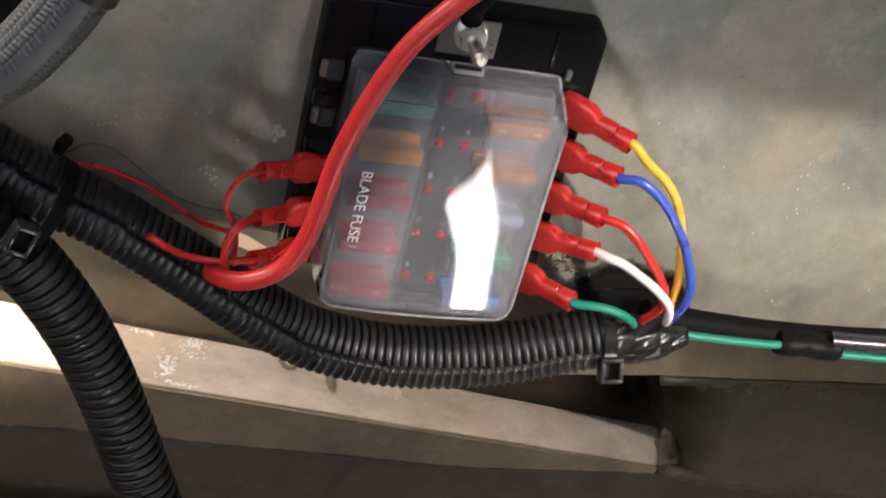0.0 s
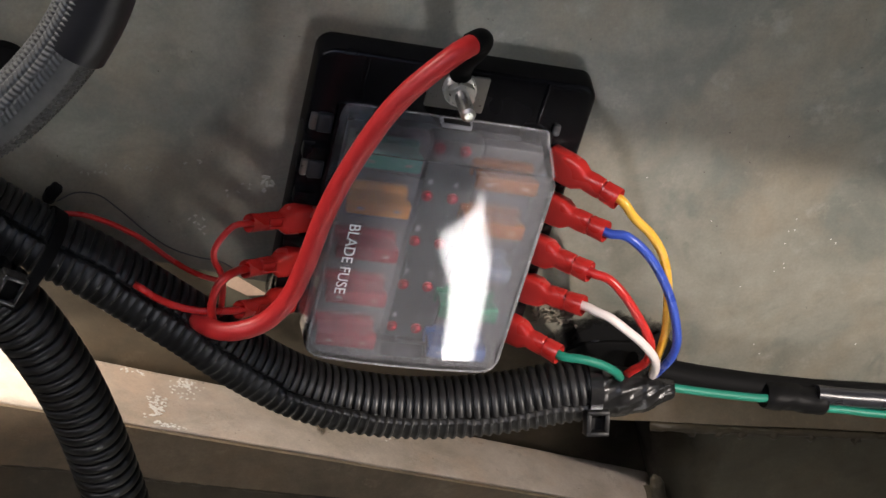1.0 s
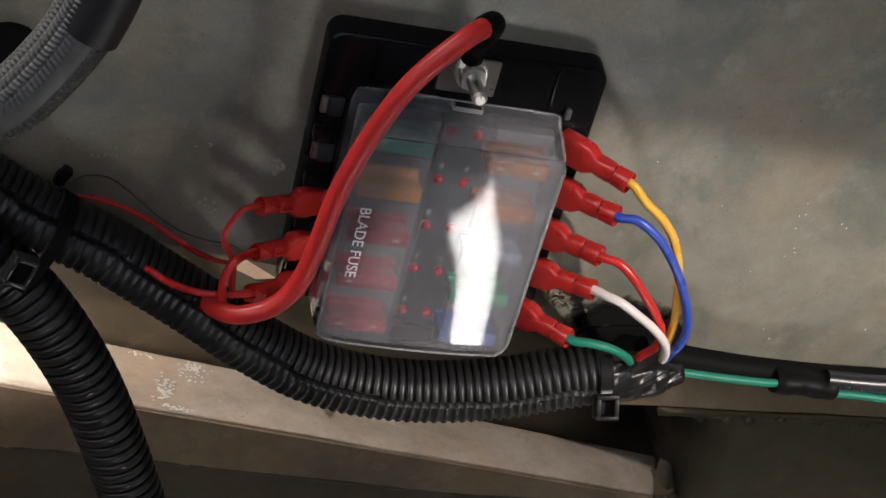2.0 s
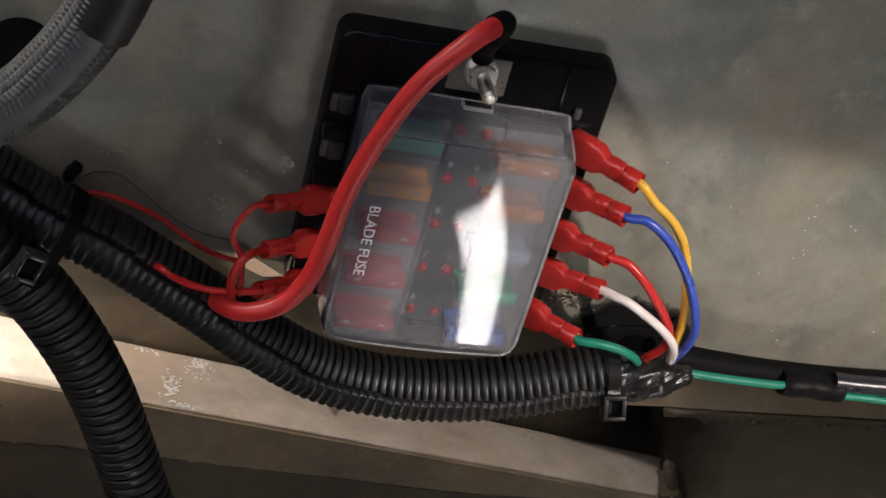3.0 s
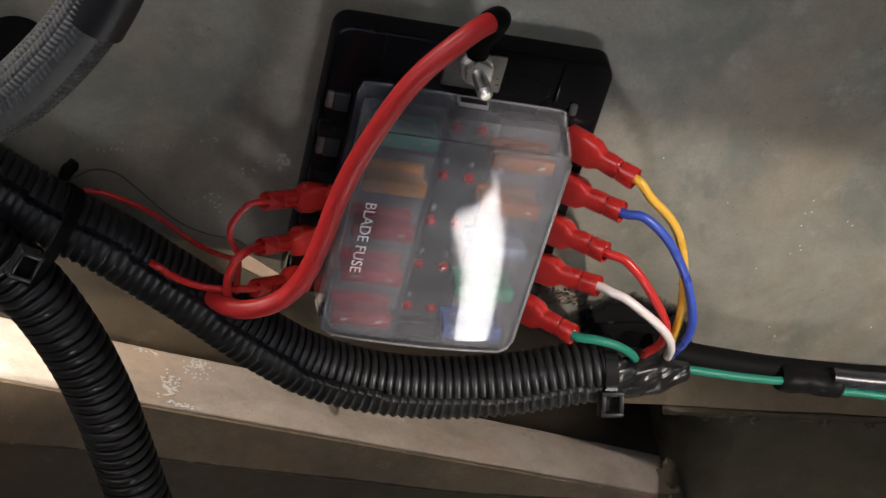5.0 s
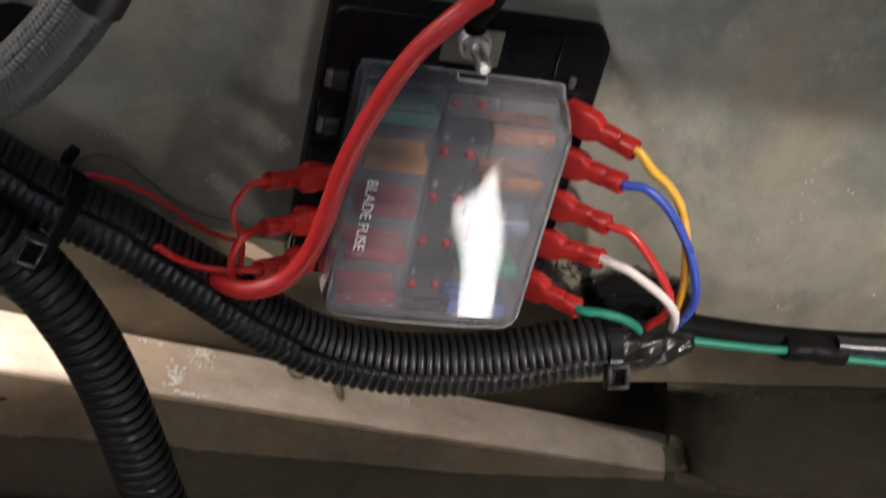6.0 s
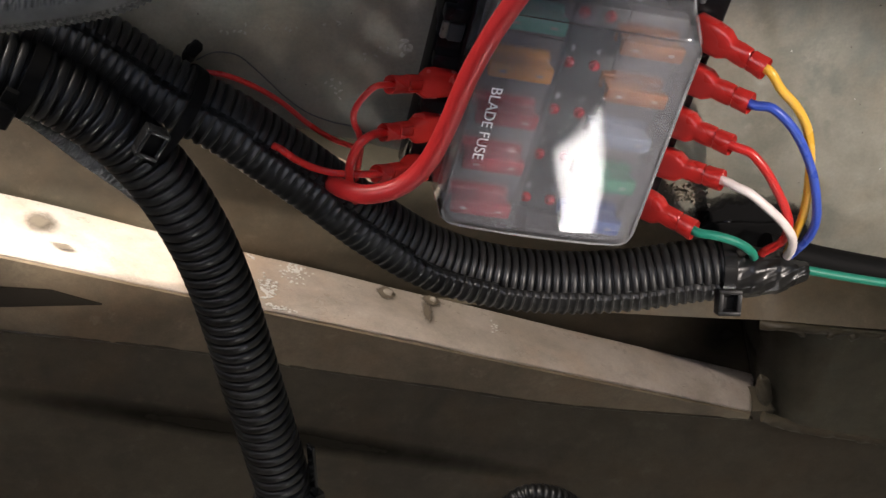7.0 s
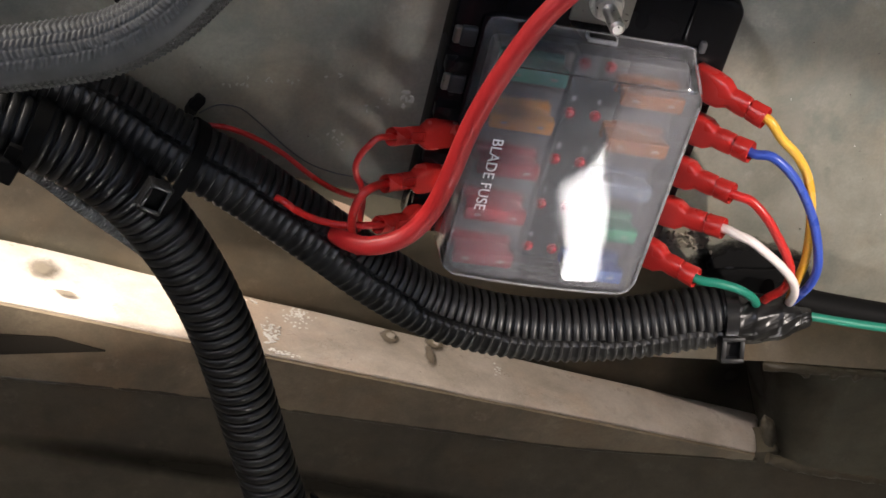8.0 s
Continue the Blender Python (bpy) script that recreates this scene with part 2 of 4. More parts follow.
M_DULLTIE = plastic("dull_black_nylon", (0.010, 0.010, 0.010), 0.4, 0.2, 300, None, 0.3)
M_RED = plastic("red_vinyl_insulator", (0.46, 0.022, 0.018), 0.27, 0.18, 400)
M_CABLE = plastic("red_cable_jacket", (0.52, 0.026, 0.026), 0.4, 0.15, 300, None, 0.4)
M_REDWIRE = plastic("red_wire_jacket", (0.5, 0.02, 0.018), 0.28, 0.12, 500)
M_YELLOW = plastic("yellow_wire_jacket", (0.74, 0.42, 0.045), 0.28, 0.1, 500)
M_BLUE = plastic("blue_wire_jacket", (0.033, 0.078, 0.43), 0.28, 0.15, 500)
M_WHITE = plastic("white_wire_jacket", (0.75, 0.68, 0.64), 0.3, 0.06, 500)
M_GREEN = plastic("green_wire_jacket", (0.01, 0.19, 0.125), 0.42, 0.15, 500, None, 0.35)
M_GREY = plastic("grey_cable_jacket", (0.018, 0.019, 0.024), 0.3, 0.15, 400)
M_STEEL = metal("bright_zinc_steel", (0.80, 0.77, 0.72), 0.34)
M_TIN = metal("dull_tinned_steel", (0.30, 0.29, 0.27), 0.36)
M_COVER = clear_cover("clear_polycarbonate")
M_COVER_BACK = clear_cover("clear_polycarbonate_inner_face", False)
M_FROST = frosted("frosted_polycarbonate")
M_FROST_WALL = frosted("frosted_polycarbonate_wall", 0.012, 0.025)
M_EDGE_GLEAM = pale_edge("painted_edge_gleam")
M_NUMERAL = plastic("faded_grey_print", (0.26, 0.265, 0.28), 0.5, 0.1, 300)
M_HOLDER = plastic("dark_grey_nylon", (0.06, 0.06, 0.064), 0.45, 0.2, 300)
M_STRIP = plastic("slate_grey_nylon", (0.018, 0.021, 0.024), 0.4, 0.2, 300)
M_PRINT = plastic("white_print", (0.8, 0.8, 0.8), 0.5, 0.05, 300)
M_LED = plastic("red_led_lens", (0.22, 0.010, 0.015), 0.2, 0.1, 300)
M_FUSE = {
    "teal": plastic("teal_fuse_plastic", (0.10, 0.28, 0.23), 0.2, 0.1, 300),
    "green": plastic("green_fuse_plastic", (0.02, 0.13, 0.075), 0.2, 0.1, 300),
    # one orange plastic in two tones: this one darkened for the lit row
    "orange": plastic("dark_orange_fuse_plastic", (0.145, 0.047, 0.011), 0.2, 0.1, 300),
    "red": plastic("red_fuse_plastic", (0.165, 0.008, 0.015), 0.2, 0.1, 300),
    # the same orange, lightened to make up for the dim left row
    "amber": plastic("pale_orange_fuse_plastic", (0.60, 0.26, 0.05), 0.2, 0.1, 300),
    "blue": plastic("blue_fuse_plastic", (0.02, 0.05, 0.16), 0.2, 0.1, 300),
    "clear": plastic("pale_fuse_plastic", (0.10, 0.12, 0.16), 0.2, 0.1, 300),
}
M_WIRE_END_PATCH = dark_patch("soft_black_patch", (0.008, 0.008, 0.008), (0.0680, -0.0004, 1.0 - 0.0610), radians(14), (0.0225, 0.02, 0.0135))
# shade painted as soft black in the corner at the bar's end
M_CORNER_SHADE = dark_patch("painted_corner_shade", (0.010, 0.009, 0.008), (0.146, 0.190, 1.0 - 0.282), 0.0, (0.036, 0.05, 0.075), 45, 0.5, (0.18, 0.78))
M_STREAK = dark_patch("dark_crease_streak", (0.02, 0.017, 0.012), (-0.110, 0.161, 1.0 - 0.307), radians(20), (0.13, 0.05, 0.0075), 60, 0.6, (0.35, 0.85))
# the same corner shade, painted on the back plate
M_BACK_SHADE = dark_patch("painted_back_shade", (0.008, 0.007, 0.006), (0.146, 0.212, 1.0 - 0.303), radians(20), (0.034, 0.05, 0.030), 45, 0.5, (0.15, 0.75))
M_BRAID = braid("woven_grey_braid")
M_SLEEVE = braid("pale_grey_braid", (0.11, 0.11, 0.105), (0.24, 0.24, 0.23))
M_DAY = glow("bright_daylight_outside", (1.0, 0.97, 0.94), 15.0)


# ---- building helpers ----
def W(u, v, h=0.0):
    """Millimetres across, up and out of the panel's face, as a place in the world."""
    return Vector((u / 1000, -h / 1000, 1.0 + v / 1000))


def thing(name, label, category, m=None, group="", kind=""):
    ob = new(name)
    ob.empty_display_size = 0.01
    if m is not None:
        ob.matrix_basis = m
    return tagged(ob, label, category, group, kind)


def top_matrix(ob):
    while ob.parent:
        ob = ob.parent
    return ob.matrix_basis


def smooth(bm, limit=40):
    for f in bm.faces:
        f.smooth = True
    for e in bm.edges:
        if len(e.link_faces) == 2 and e.calc_face_angle(0) > radians(limit):
            e.smooth = False


def part(name, bm, mat, parent=None, label="", local=False, shade=40):
    """Links a bmesh as one mesh object under a thing; the mesh is given in world metres unless local."""
    if parent is not None and not local:
        bm.transform(top_matrix(parent).inverted())
    smooth(bm, shade)
    me = bpy.data.meshes.new(name)
    bm.to_mesh(me)
    bm.free()
    me.materials.append(mat)
    ob = new(name, me)
    ob.parent = parent
    if label:
        ob["label"] = label
    return ob


def structure(name, bm, mat, label, category):
    return tagged(part(name, bm, mat), label, category, kind="structure")


def curve_points(pts, step):
    """A smooth line through places, evenly stepped."""
    p = [2 * pts[0] - pts[1], *pts, 2 * pts[-1] - pts[-2]]
    fine = []
    for i in range(1, len(p) - 2):
        a, b, c, d = p[i - 1:i + 3]
        for k in range(24):
            t = k / 24
            fine.append(0.5 * (2 * b + (c - a) * t + (2 * a - 5 * b + 4 * c - d) * t * t + (3 * b - a - 3 * c + d) * t ** 3))
    fine.append(pts[-1])
    out, left = [fine[0]], step
    for a, b in zip(fine, fine[1:]):
        length = (b - a).length
        while left <= length and length > 0:
            a = a.lerp(b, left / length)
            length = (b - a).length
            out.append(a)
            left = step
        left -= length
    if (fine[-1] - out[-1]).length > step * 0.3:
        out.append(fine[-1])
    return out


def frames_along(line, side):
    """A side and an up direction for each place of a line, carried along without twist."""
    out = []
    s = Vector(side)
    for i in range(len(line)):
        d = (line[min(i + 1, len(line) - 1)] - line[max(i - 1, 0)]).normalized()
        s = (s - d * s.dot(d)).normalized()
        out.append((d, s.copy(), d.cross(s)))
    return out


def sweep(line, section, side=(0, -1, 0), cap=True):
    """A skin round a line. section(i, a) gives the two radii along side and up for ring i at angle a."""
    bm = bmesh.new()
    rings = []
    fr = frames_along(line, side)
    for i, p in enumerate(line):
        d, s, u = fr[i]
        rings.append([bm.verts.new(p + s * x + u * y) for x, y in section(i)])
    n = len(rings[0])
    for a, b in zip(rings, rings[1:]):
        for k in range(n):
            bm.faces.new((a[k], a[(k + 1) % n], b[(k + 1) % n], b[k]))
    if cap:
        bm.faces.new(list(reversed(rings[0])))
        bm.faces.new(rings[-1])
    bmesh.ops.recalc_face_normals(bm, faces=bm.faces)
    return bm


def ring(r, n):
    return [(r * math.cos(2 * math.pi * k / n), r * math.sin(2 * math.pi * k / n)) for k in range(n)]


def tube(pts, r, step=0.002, n=14, side=(0, -1, 0)):
    line = curve_points(pts, step)
    sec = ring(r, n)
    return sweep(line, lambda i: sec, side)


def squircle(w, t, n=24, p=3.0):
    out = []
    for k in range(n):
        a = 2 * math.pi * k / n
        c, s = math.cos(a), math.sin(a)
        out.append((w / 2 * math.copysign(abs(c) ** (2 / p), c), t / 2 * math.copysign(abs(s) ** (2 / p), s)))
    return out


def rounded_box(x0, x1, y0, y1, z0, z1, r=0.001, segs=2):
    bm = bmesh.new()
    bmesh.ops.create_cube(bm, size=1)
    for v in bm.verts:
        v.co = Vector((x0 if v.co.x < 0 else x1, y0 if v.co.y < 0 else y1, z0 if v.co.z < 0 else z1))
    if r:
        bmesh.ops.bevel(bm, geom=list(bm.edges), offset=r, segments=segs, affect="EDGES", profile=0.5)
    return bm


def join(*bms):
    out = bmesh.new()
    for b in bms:
        me = bpy.data.meshes.new("join")
        b.to_mesh(me)
        b.free()
        out.from_mesh(me)
        bpy.data.meshes.remove(me)
    return out


def cylinder(a, b, r, n=24, r2=None, bevel=0.0):
    a, b = Vector(a), Vector(b)
    d = (b - a).normalized()
    s = d.orthogonal().normalized()
    u = d.cross(s)
    r2 = r if r2 is None else r2
    prof = [(0, r), ((b - a).length, r2)]
    if bevel:
        length = (b - a).length
        prof = [(0, r - bevel), (bevel, r), (length - bevel, r2), (length, r2 - bevel)]
    bm = bmesh.new()
    rings = [[bm.verts.new(a + d * z + s * x + u * y) for x, y in ring(q, n)] for z, q in prof]
    for p, q in zip(rings, rings[1:]):
        for k in range(n):
            bm.faces.new((p[k], p[(k + 1) % n], q[(k + 1) % n], q[k]))
    bm.faces.new(list(reversed(rings[0])))
    bm.faces.new(rings[-1])
    bmesh.ops.recalc_face_normals(bm, faces=bm.faces)
    return bm


def plate(poly, way, thick, r=0.0):
    """A flat outline of world places, thickened by thick metres along way."""
    bm = bmesh.new()
    a = [bm.verts.new(p) for p in poly]
    b = [bm.verts.new(Vector(p) + Vector(way) * thick) for p in poly]
    bm.faces.new(a)
    bm.faces.new(list(reversed(b)))
    n = len(a)
    for k in range(n):
        bm.faces.new((a[k], b[k], b[(k + 1) % n], a[(k + 1) % n]))
    bmesh.ops.recalc_face_normals(bm, faces=bm.faces)
    if r:
        bmesh.ops.bevel(bm, geom=list(bm.edges), offset=r, segments=2, affect="EDGES", profile=0.5)
    return bm


def lettering(text, size):
    """A mesh of words, lying in the xy plane, from the built-in font."""
    data = bpy.data.curves.new("lettering", "FONT")
    data.body, data.size, data.align_x, data.align_y, data.extrude = text, size, "CENTER", "CENTER", 0.00004
    ob = bpy.data.objects.new("lettering", data)
    scene.collection.objects.link(ob)
    bpy.context.view_layer.update()
    me = bpy.data.meshes.new_from_object(ob.evaluated_get(bpy.context.evaluated_depsgraph_get()))
    bm = bmesh.new()
    bm.from_mesh(me)
    bpy.data.meshes.remove(me)
    bpy.data.objects.remove(ob)
    bpy.data.curves.remove(data)
    return bm


def oriented(bm, at, x, y):
    x = Vector(x).normalized()
    z = x.cross(Vector(y)).normalized()
    y = z.cross(x)
    m = Matrix((x, y, z)).transposed().to_4x4()
    m.translation = at
    bm.transform(m)
    return bm


# ---- large structure ----
# the sheet-steel panel that carries the fuse box
EDGE = [(-420, 106), (-200, 29), (-72, -15.4), (-49, -23), (93, -76.3), (167, -92.1), (418, -146)]
outline = [W(u, v) for u, v in EDGE] + [W(418, 150), W(-420, 150)]
panel = structure("wall_panel", plate(outline, (0, 1, 0), 0.003, 0.0008), M_PANEL, "dusty grey painted sheet steel panel with stains", "wall")

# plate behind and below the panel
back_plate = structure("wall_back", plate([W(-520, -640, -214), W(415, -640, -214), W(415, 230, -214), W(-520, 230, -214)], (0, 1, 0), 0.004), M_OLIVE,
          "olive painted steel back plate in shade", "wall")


# sunlit spot on the back plate, painted in as a pale patch
spot = [(-71, -167), (-61.5, -172), (-47.5, -184.5), (-57.5, -184.2), (-68, -176.5)]
tagged(part("trim_sun_spot", plate([W(u, v, -213.6) for u, v in spot], (0, -1, 0), 0.0004), M_SUN_SPOT), "pale patch painted for sunlight on the back plate", "paint spot", kind="structure")


def along(a, b, t):
    return tuple(x + (y - x) * t for x, y in zip(a, b))


# channel-shaped bar that runs down across the back plate
BAR = {"back": ((-233.7, -177.7, -212), (165.8, -332.8, -212)), "front": ((-223, -170.1, -152), (152.9, -325.5, -174)),
       "low": ((-246.4, -248.8, -193), (162.3, -356.3, -196)), "under": ((-246, -254, -212), (168, -362, -212))}
bm = bmesh.new()
STEPS = [-0.6 + 1.6 * k / 40 for k in range(41)]
vs = [[bm.verts.new(W(*along(*BAR[q], t)) + Vector((0, 0, 0.0009 * noise.noise((t * 9, 3.1 * n, 0))))) for n, q in enumerate(("back", "front", "low", "under"))] for t in STEPS]
for a, b in zip(vs, vs[1:]):
    for k in range(4):
        bm.faces.new((a[k], a[(k + 1) % 4], b[(k + 1) % 4], b[k]))
bm.faces.new(vs[0])
bm.faces.new(list(reversed(vs[-1])))
bmesh.ops.recalc_face_normals(bm, faces=bm.faces)
edges = [e for e in bm.edges if len(e.link_faces) == 2 and e.calc_face_angle(0) > 0.6]
bmesh.ops.bevel(bm, geom=edges, offset=0.0022, segments=3, affect="EDGES", profile=0.5)
bar = structure("trim_channel_bar", bm, M_BAR, "worn beige painted steel channel bar with scuffs", "bar")


# its front lip is a darker brown than its top, down to a dirty line of sealant on the lower plate
SEAL = [(-465, -155.7, -144), (-335, -191.6, -151.9), (-233.9, -219.6, -157.1), (-155.9, -241.2, -161.1), (-87.0, -264.4, -164.7), (-20.0, -286.2, -168.2), (47.2, -308.3, -171.7), (155.3, -334.7, -177.3)]


def seal_at(u):
    for p, q in zip(SEAL, SEAL[1:]):
        if u <= q[0] or q is SEAL[-1]:
            return along(p, q, (u - p[0]) / (q[0] - p[0]))


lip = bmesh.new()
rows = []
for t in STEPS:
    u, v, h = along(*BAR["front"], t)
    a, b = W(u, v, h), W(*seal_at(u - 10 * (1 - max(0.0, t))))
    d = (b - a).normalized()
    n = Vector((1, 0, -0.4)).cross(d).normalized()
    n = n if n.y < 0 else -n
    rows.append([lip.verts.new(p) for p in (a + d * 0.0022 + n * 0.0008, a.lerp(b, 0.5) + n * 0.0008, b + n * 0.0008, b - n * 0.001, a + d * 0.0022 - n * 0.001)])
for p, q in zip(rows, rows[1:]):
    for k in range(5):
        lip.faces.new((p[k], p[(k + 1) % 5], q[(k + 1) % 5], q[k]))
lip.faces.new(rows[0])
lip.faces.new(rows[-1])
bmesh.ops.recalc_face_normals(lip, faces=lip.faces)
part("front_lip", lip, M_LIP, bar, "dark brown front lip")


def on_bar(t, w, up=0.0):
    """A place on the bar's upper face: t along it, w from its back edge to its front edge, up millimetres off it."""
    a, b = W(*along(*BAR["back"], t)), W(*along(*BAR["front"], t))
    run = (W(*BAR["back"][1]) - W(*BAR["back"][0])).normalized()
    n = run.cross(b - a).normalized()
    n = n if n.z > 0 else -n
    return a.lerp(b, w) + n * up * 0.001


def chips(spots, size, seed, thick=0.35):
    """Small uneven flakes lying on the bar."""
    rnd = random.Random(seed)
    out = []
    for t, w in spots:
        c = on_bar(t, w, 0.05)
        ex = (on_bar(t + 0.01, w) - on_bar(t, w)).normalized()
        ey = (on_bar(t, w + 0.1) - on_bar(t, w)).normalized()
        n = ex.cross(ey).normalized()
        n = n if n.z > 0 else -n
        k = rnd.randint(5, 8)
        poly = []
        for q in range(k):
            a = 2 * math.pi * q / k + rnd.uniform(-0.25, 0.25)
            r = size * rnd.uniform(0.5, 1.2)
            poly.append(c + (ex * math.cos(a) * r * 1.4 + ey * math.sin(a) * r) * 0.001 + n * rnd.uniform(0, 0.0001 + 0.5 * thick * 0.001))
        out.append(plate(poly, n, thick * 0.001))
    return join(*out)


rnd = random.Random(4)
# white flakes put the bar's glints of light into colour
glints = [(rnd.gauss(0.313, 0.007), rnd.gauss(0.66, 0.12)) for _ in range(80)] + [(rnd.gauss(0.352, 0.009), rnd.gauss(0.20, 0.11)) for _ in range(60)] \
    + [(rnd.gauss(0.330, 0.009), rnd.gauss(0.95, 0.02)) for _ in range(26)] + [(rnd.uniform(0.272, 0.300), rnd.gauss(0.10, 0.03)) for _ in range(16)] + [(rnd.gauss(0.616, 0.003), rnd.gauss(0.42, 0.08)) for _ in range(9)]
part("glint_flakes", chips([g for g in glints if 0.03 < g[1] < 0.97], 0.6, 5, 0.3), M_WHITE_CHIP, bar, "pale shiny flakes that stand in for glints")
pits = [(rnd.uniform(0.4, 0.98), rnd.uniform(0.1, 0.9)) for _ in range(9)]
part("pits", chips(pits, 0.35, 7, 0.1), M_BARSTAIN, bar, "small dark pits")
for t, w in ((0.470, 0.19), (0.530, 0.13)):
    blob = bmesh.new()
    bmesh.ops.create_icosphere(blob, subdivisions=3, radius=1.0)
    for v in blob.verts:
        v.co = Vector((v.co.x * 3.4, v.co.y * 3.4, v.co.z * 1.4)) * 0.001 * (1 + 0.25 * noise.noise(v.co * 2 + Vector((t * 50, 0, 0))))
    blob.transform(Matrix.Translation(on_bar(t, w, 0.2)))
    part("weld_spot", blob, M_WELD, bar, "small raised weld spot")
# dark rings round the weld spots, a run below one of them, and scuffed patches: place, reach along and across in millimetres
STAINS = ((0.470, 0.20, 6, 8, (0.50, 0.68)), (0.530, 0.15, 6, 7, (0.50, 0.68)), (0.523, 0.42, 3.0, 12, (0.42, 0.74)), (0.044, 0.40, 8, 12, (0.38, 0.76)), (0.071, 0.74, 7, 3.5, (0.42, 0.66)))
for k, (t, w, a, b, thin) in enumerate(STAINS):
    c = on_bar(t, w, 0.0)
    mat = dark_patch("brown_bar_stain", (0.19, 0.155, 0.115), c, 0.0, (a * 0.001, b * 0.001, 0.02), 260, 0.9, thin)
    dt, dw = a * 2.2 / 428, b * 2.2 / 62
    quad_at = [(t - dt, max(0.03, w - dw)), (t + dt, max(0.03, w - dw)), (t + dt, min(0.96, w + dw)), (t - dt, min(0.96, w + dw))]
    sheet = bmesh.new()
    sheet.faces.new([sheet.verts.new(on_bar(p, q, 0.9 + 0.35 * k)) for p, q in quad_at])
    part("stain", sheet, mat, bar, "soft dark stain")
# slot in the bar's front face, a dark plate in place of its shade
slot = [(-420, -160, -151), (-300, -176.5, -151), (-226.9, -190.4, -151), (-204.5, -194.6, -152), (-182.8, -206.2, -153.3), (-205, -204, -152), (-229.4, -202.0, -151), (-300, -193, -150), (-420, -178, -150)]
part("slot", plate([W(u, v, h - 1.2) for u, v, h in slot], (0, 1, 0), 0.006), M_SLOT_SHADE, bar, "dark plate painted for the shaded slot along the front face")


def bead(name, pts, r, seed, mat, label):
    """A lumpy run of sealant or weld."""
    line = curve_points([W(*p) for p in pts], 0.0018)
    bm = sweep(line, lambda i: [(x * (1 + 0.55 * noise.noise((i * 0.21, seed, 0)) + 0.3 * noise.noise((i * 0.7, k * 0.8, seed))), y * (1 + 0.5 * noise.noise((i * 0.3, seed + 4, 1))))
                                for k, (x, y) in enumerate(ring(r * 0.001, 10))])
    return structure(name, bm, mat, label, "bead")


# lower plate, its fold drawn only as a soft dark streak
low = [W(*along((-232, -208.5, -158), (154, -329.5, -178), t)) for t in (-0.8, 1)] + [W(173.2, -324, -172), W(415, -400, -172), W(415, -640, -172), W(-531, -640, -158)]
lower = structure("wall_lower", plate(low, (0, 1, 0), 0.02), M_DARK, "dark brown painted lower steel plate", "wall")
bead("trim_sealant", SEAL, 1.3, 1.3, M_OLIVE, "lumpy olive sealant along the bar")
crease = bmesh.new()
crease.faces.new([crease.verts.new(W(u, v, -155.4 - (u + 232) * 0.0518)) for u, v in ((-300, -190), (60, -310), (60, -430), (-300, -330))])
part("dark_streak", crease, M_STREAK, lower, "soft dark streak along a crease")

# side plate beyond the bar, bent back behind it, and the ledge above
RIDGE = [(-25.4, -265.2, -213), (36.4, -274.3, -213), (79.8, -277.2, -208), (109.8, -274.9, -200), (127.9, -269.9, -191), (138.9, -262.9, -181), (148.3, -256.5, -172), (161.3, -253.0, -165), (192.9, -259.0, -165), (241.4, -267.0, -165), (278.0, -274.0, -165), (415, -300, -165)]
CORNER = [(144, -214), (145.5, -201), (147, -191), (150, -182), (154.5, -174.5), (160.5, -169), (168, -166), (178, -165.3), (215, -165.2), (280, -165.2), (415, -165.2)]
side_bm = bmesh.new()
BACKWARD = [min(1.0, max(0.0, (178 - u) / 33)) for u, h in CORNER]
FACE = [(u, -251.2 - (u - 145.7) * 0.182, h) for u, h in CORNER]
ra = [side_bm.verts.new(W(*p)) for p in FACE]
FOOT = [(u + 24 * k, -319.2 - (u + 24 * k - 147.4) * 0.325 - 14 * k, h) for (u, v, h), k in zip(FACE, BACKWARD)]
rb = [side_bm.verts.new(W(*p)) for p in FOOT]
for k in range(len(FACE) - 1):
    side_bm.faces.new((ra[k], rb[k], rb[k + 1], ra[k + 1]))
bmesh.ops.recalc_face_normals(side_bm, faces=side_bm.faces)
bmesh.ops.solidify(side_bm, geom=list(side_bm.faces), thickness=0.002)
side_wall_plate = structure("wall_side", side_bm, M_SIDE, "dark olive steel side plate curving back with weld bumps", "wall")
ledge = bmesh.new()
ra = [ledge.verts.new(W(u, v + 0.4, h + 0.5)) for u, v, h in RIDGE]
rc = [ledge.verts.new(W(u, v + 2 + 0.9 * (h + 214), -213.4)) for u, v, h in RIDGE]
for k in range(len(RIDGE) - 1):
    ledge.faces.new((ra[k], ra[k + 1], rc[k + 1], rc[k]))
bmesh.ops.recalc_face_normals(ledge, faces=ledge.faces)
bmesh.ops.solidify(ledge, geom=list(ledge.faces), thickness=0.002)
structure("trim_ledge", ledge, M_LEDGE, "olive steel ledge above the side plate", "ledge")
# soft black sheets put the corner's shade into colour
shade_mesh = bmesh.new()
ra = [shade_mesh.verts.new(W(u - 2.6, v - 0.5, h + 2.6)) for u, v, h in FACE[:-2]]
rb = [shade_mesh.verts.new(W(u - 2.6, v, h + 2.6)) for u, v, h in FOOT[:-2]]
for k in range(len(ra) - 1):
    shade_mesh.faces.new((ra[k], rb[k], rb[k + 1], ra[k + 1]))
part("shade_sheet", shade_mesh, M_CORNER_SHADE, side_wall_plate, "dark sheet painted for the shade in the corner")
shade_mesh = bmesh.new()
shade_mesh.faces.new([shade_mesh.verts.new(W(u, v, -212.6)) for u, v in ((60, -225), (176, -240), (176, -370), (60, -345))])
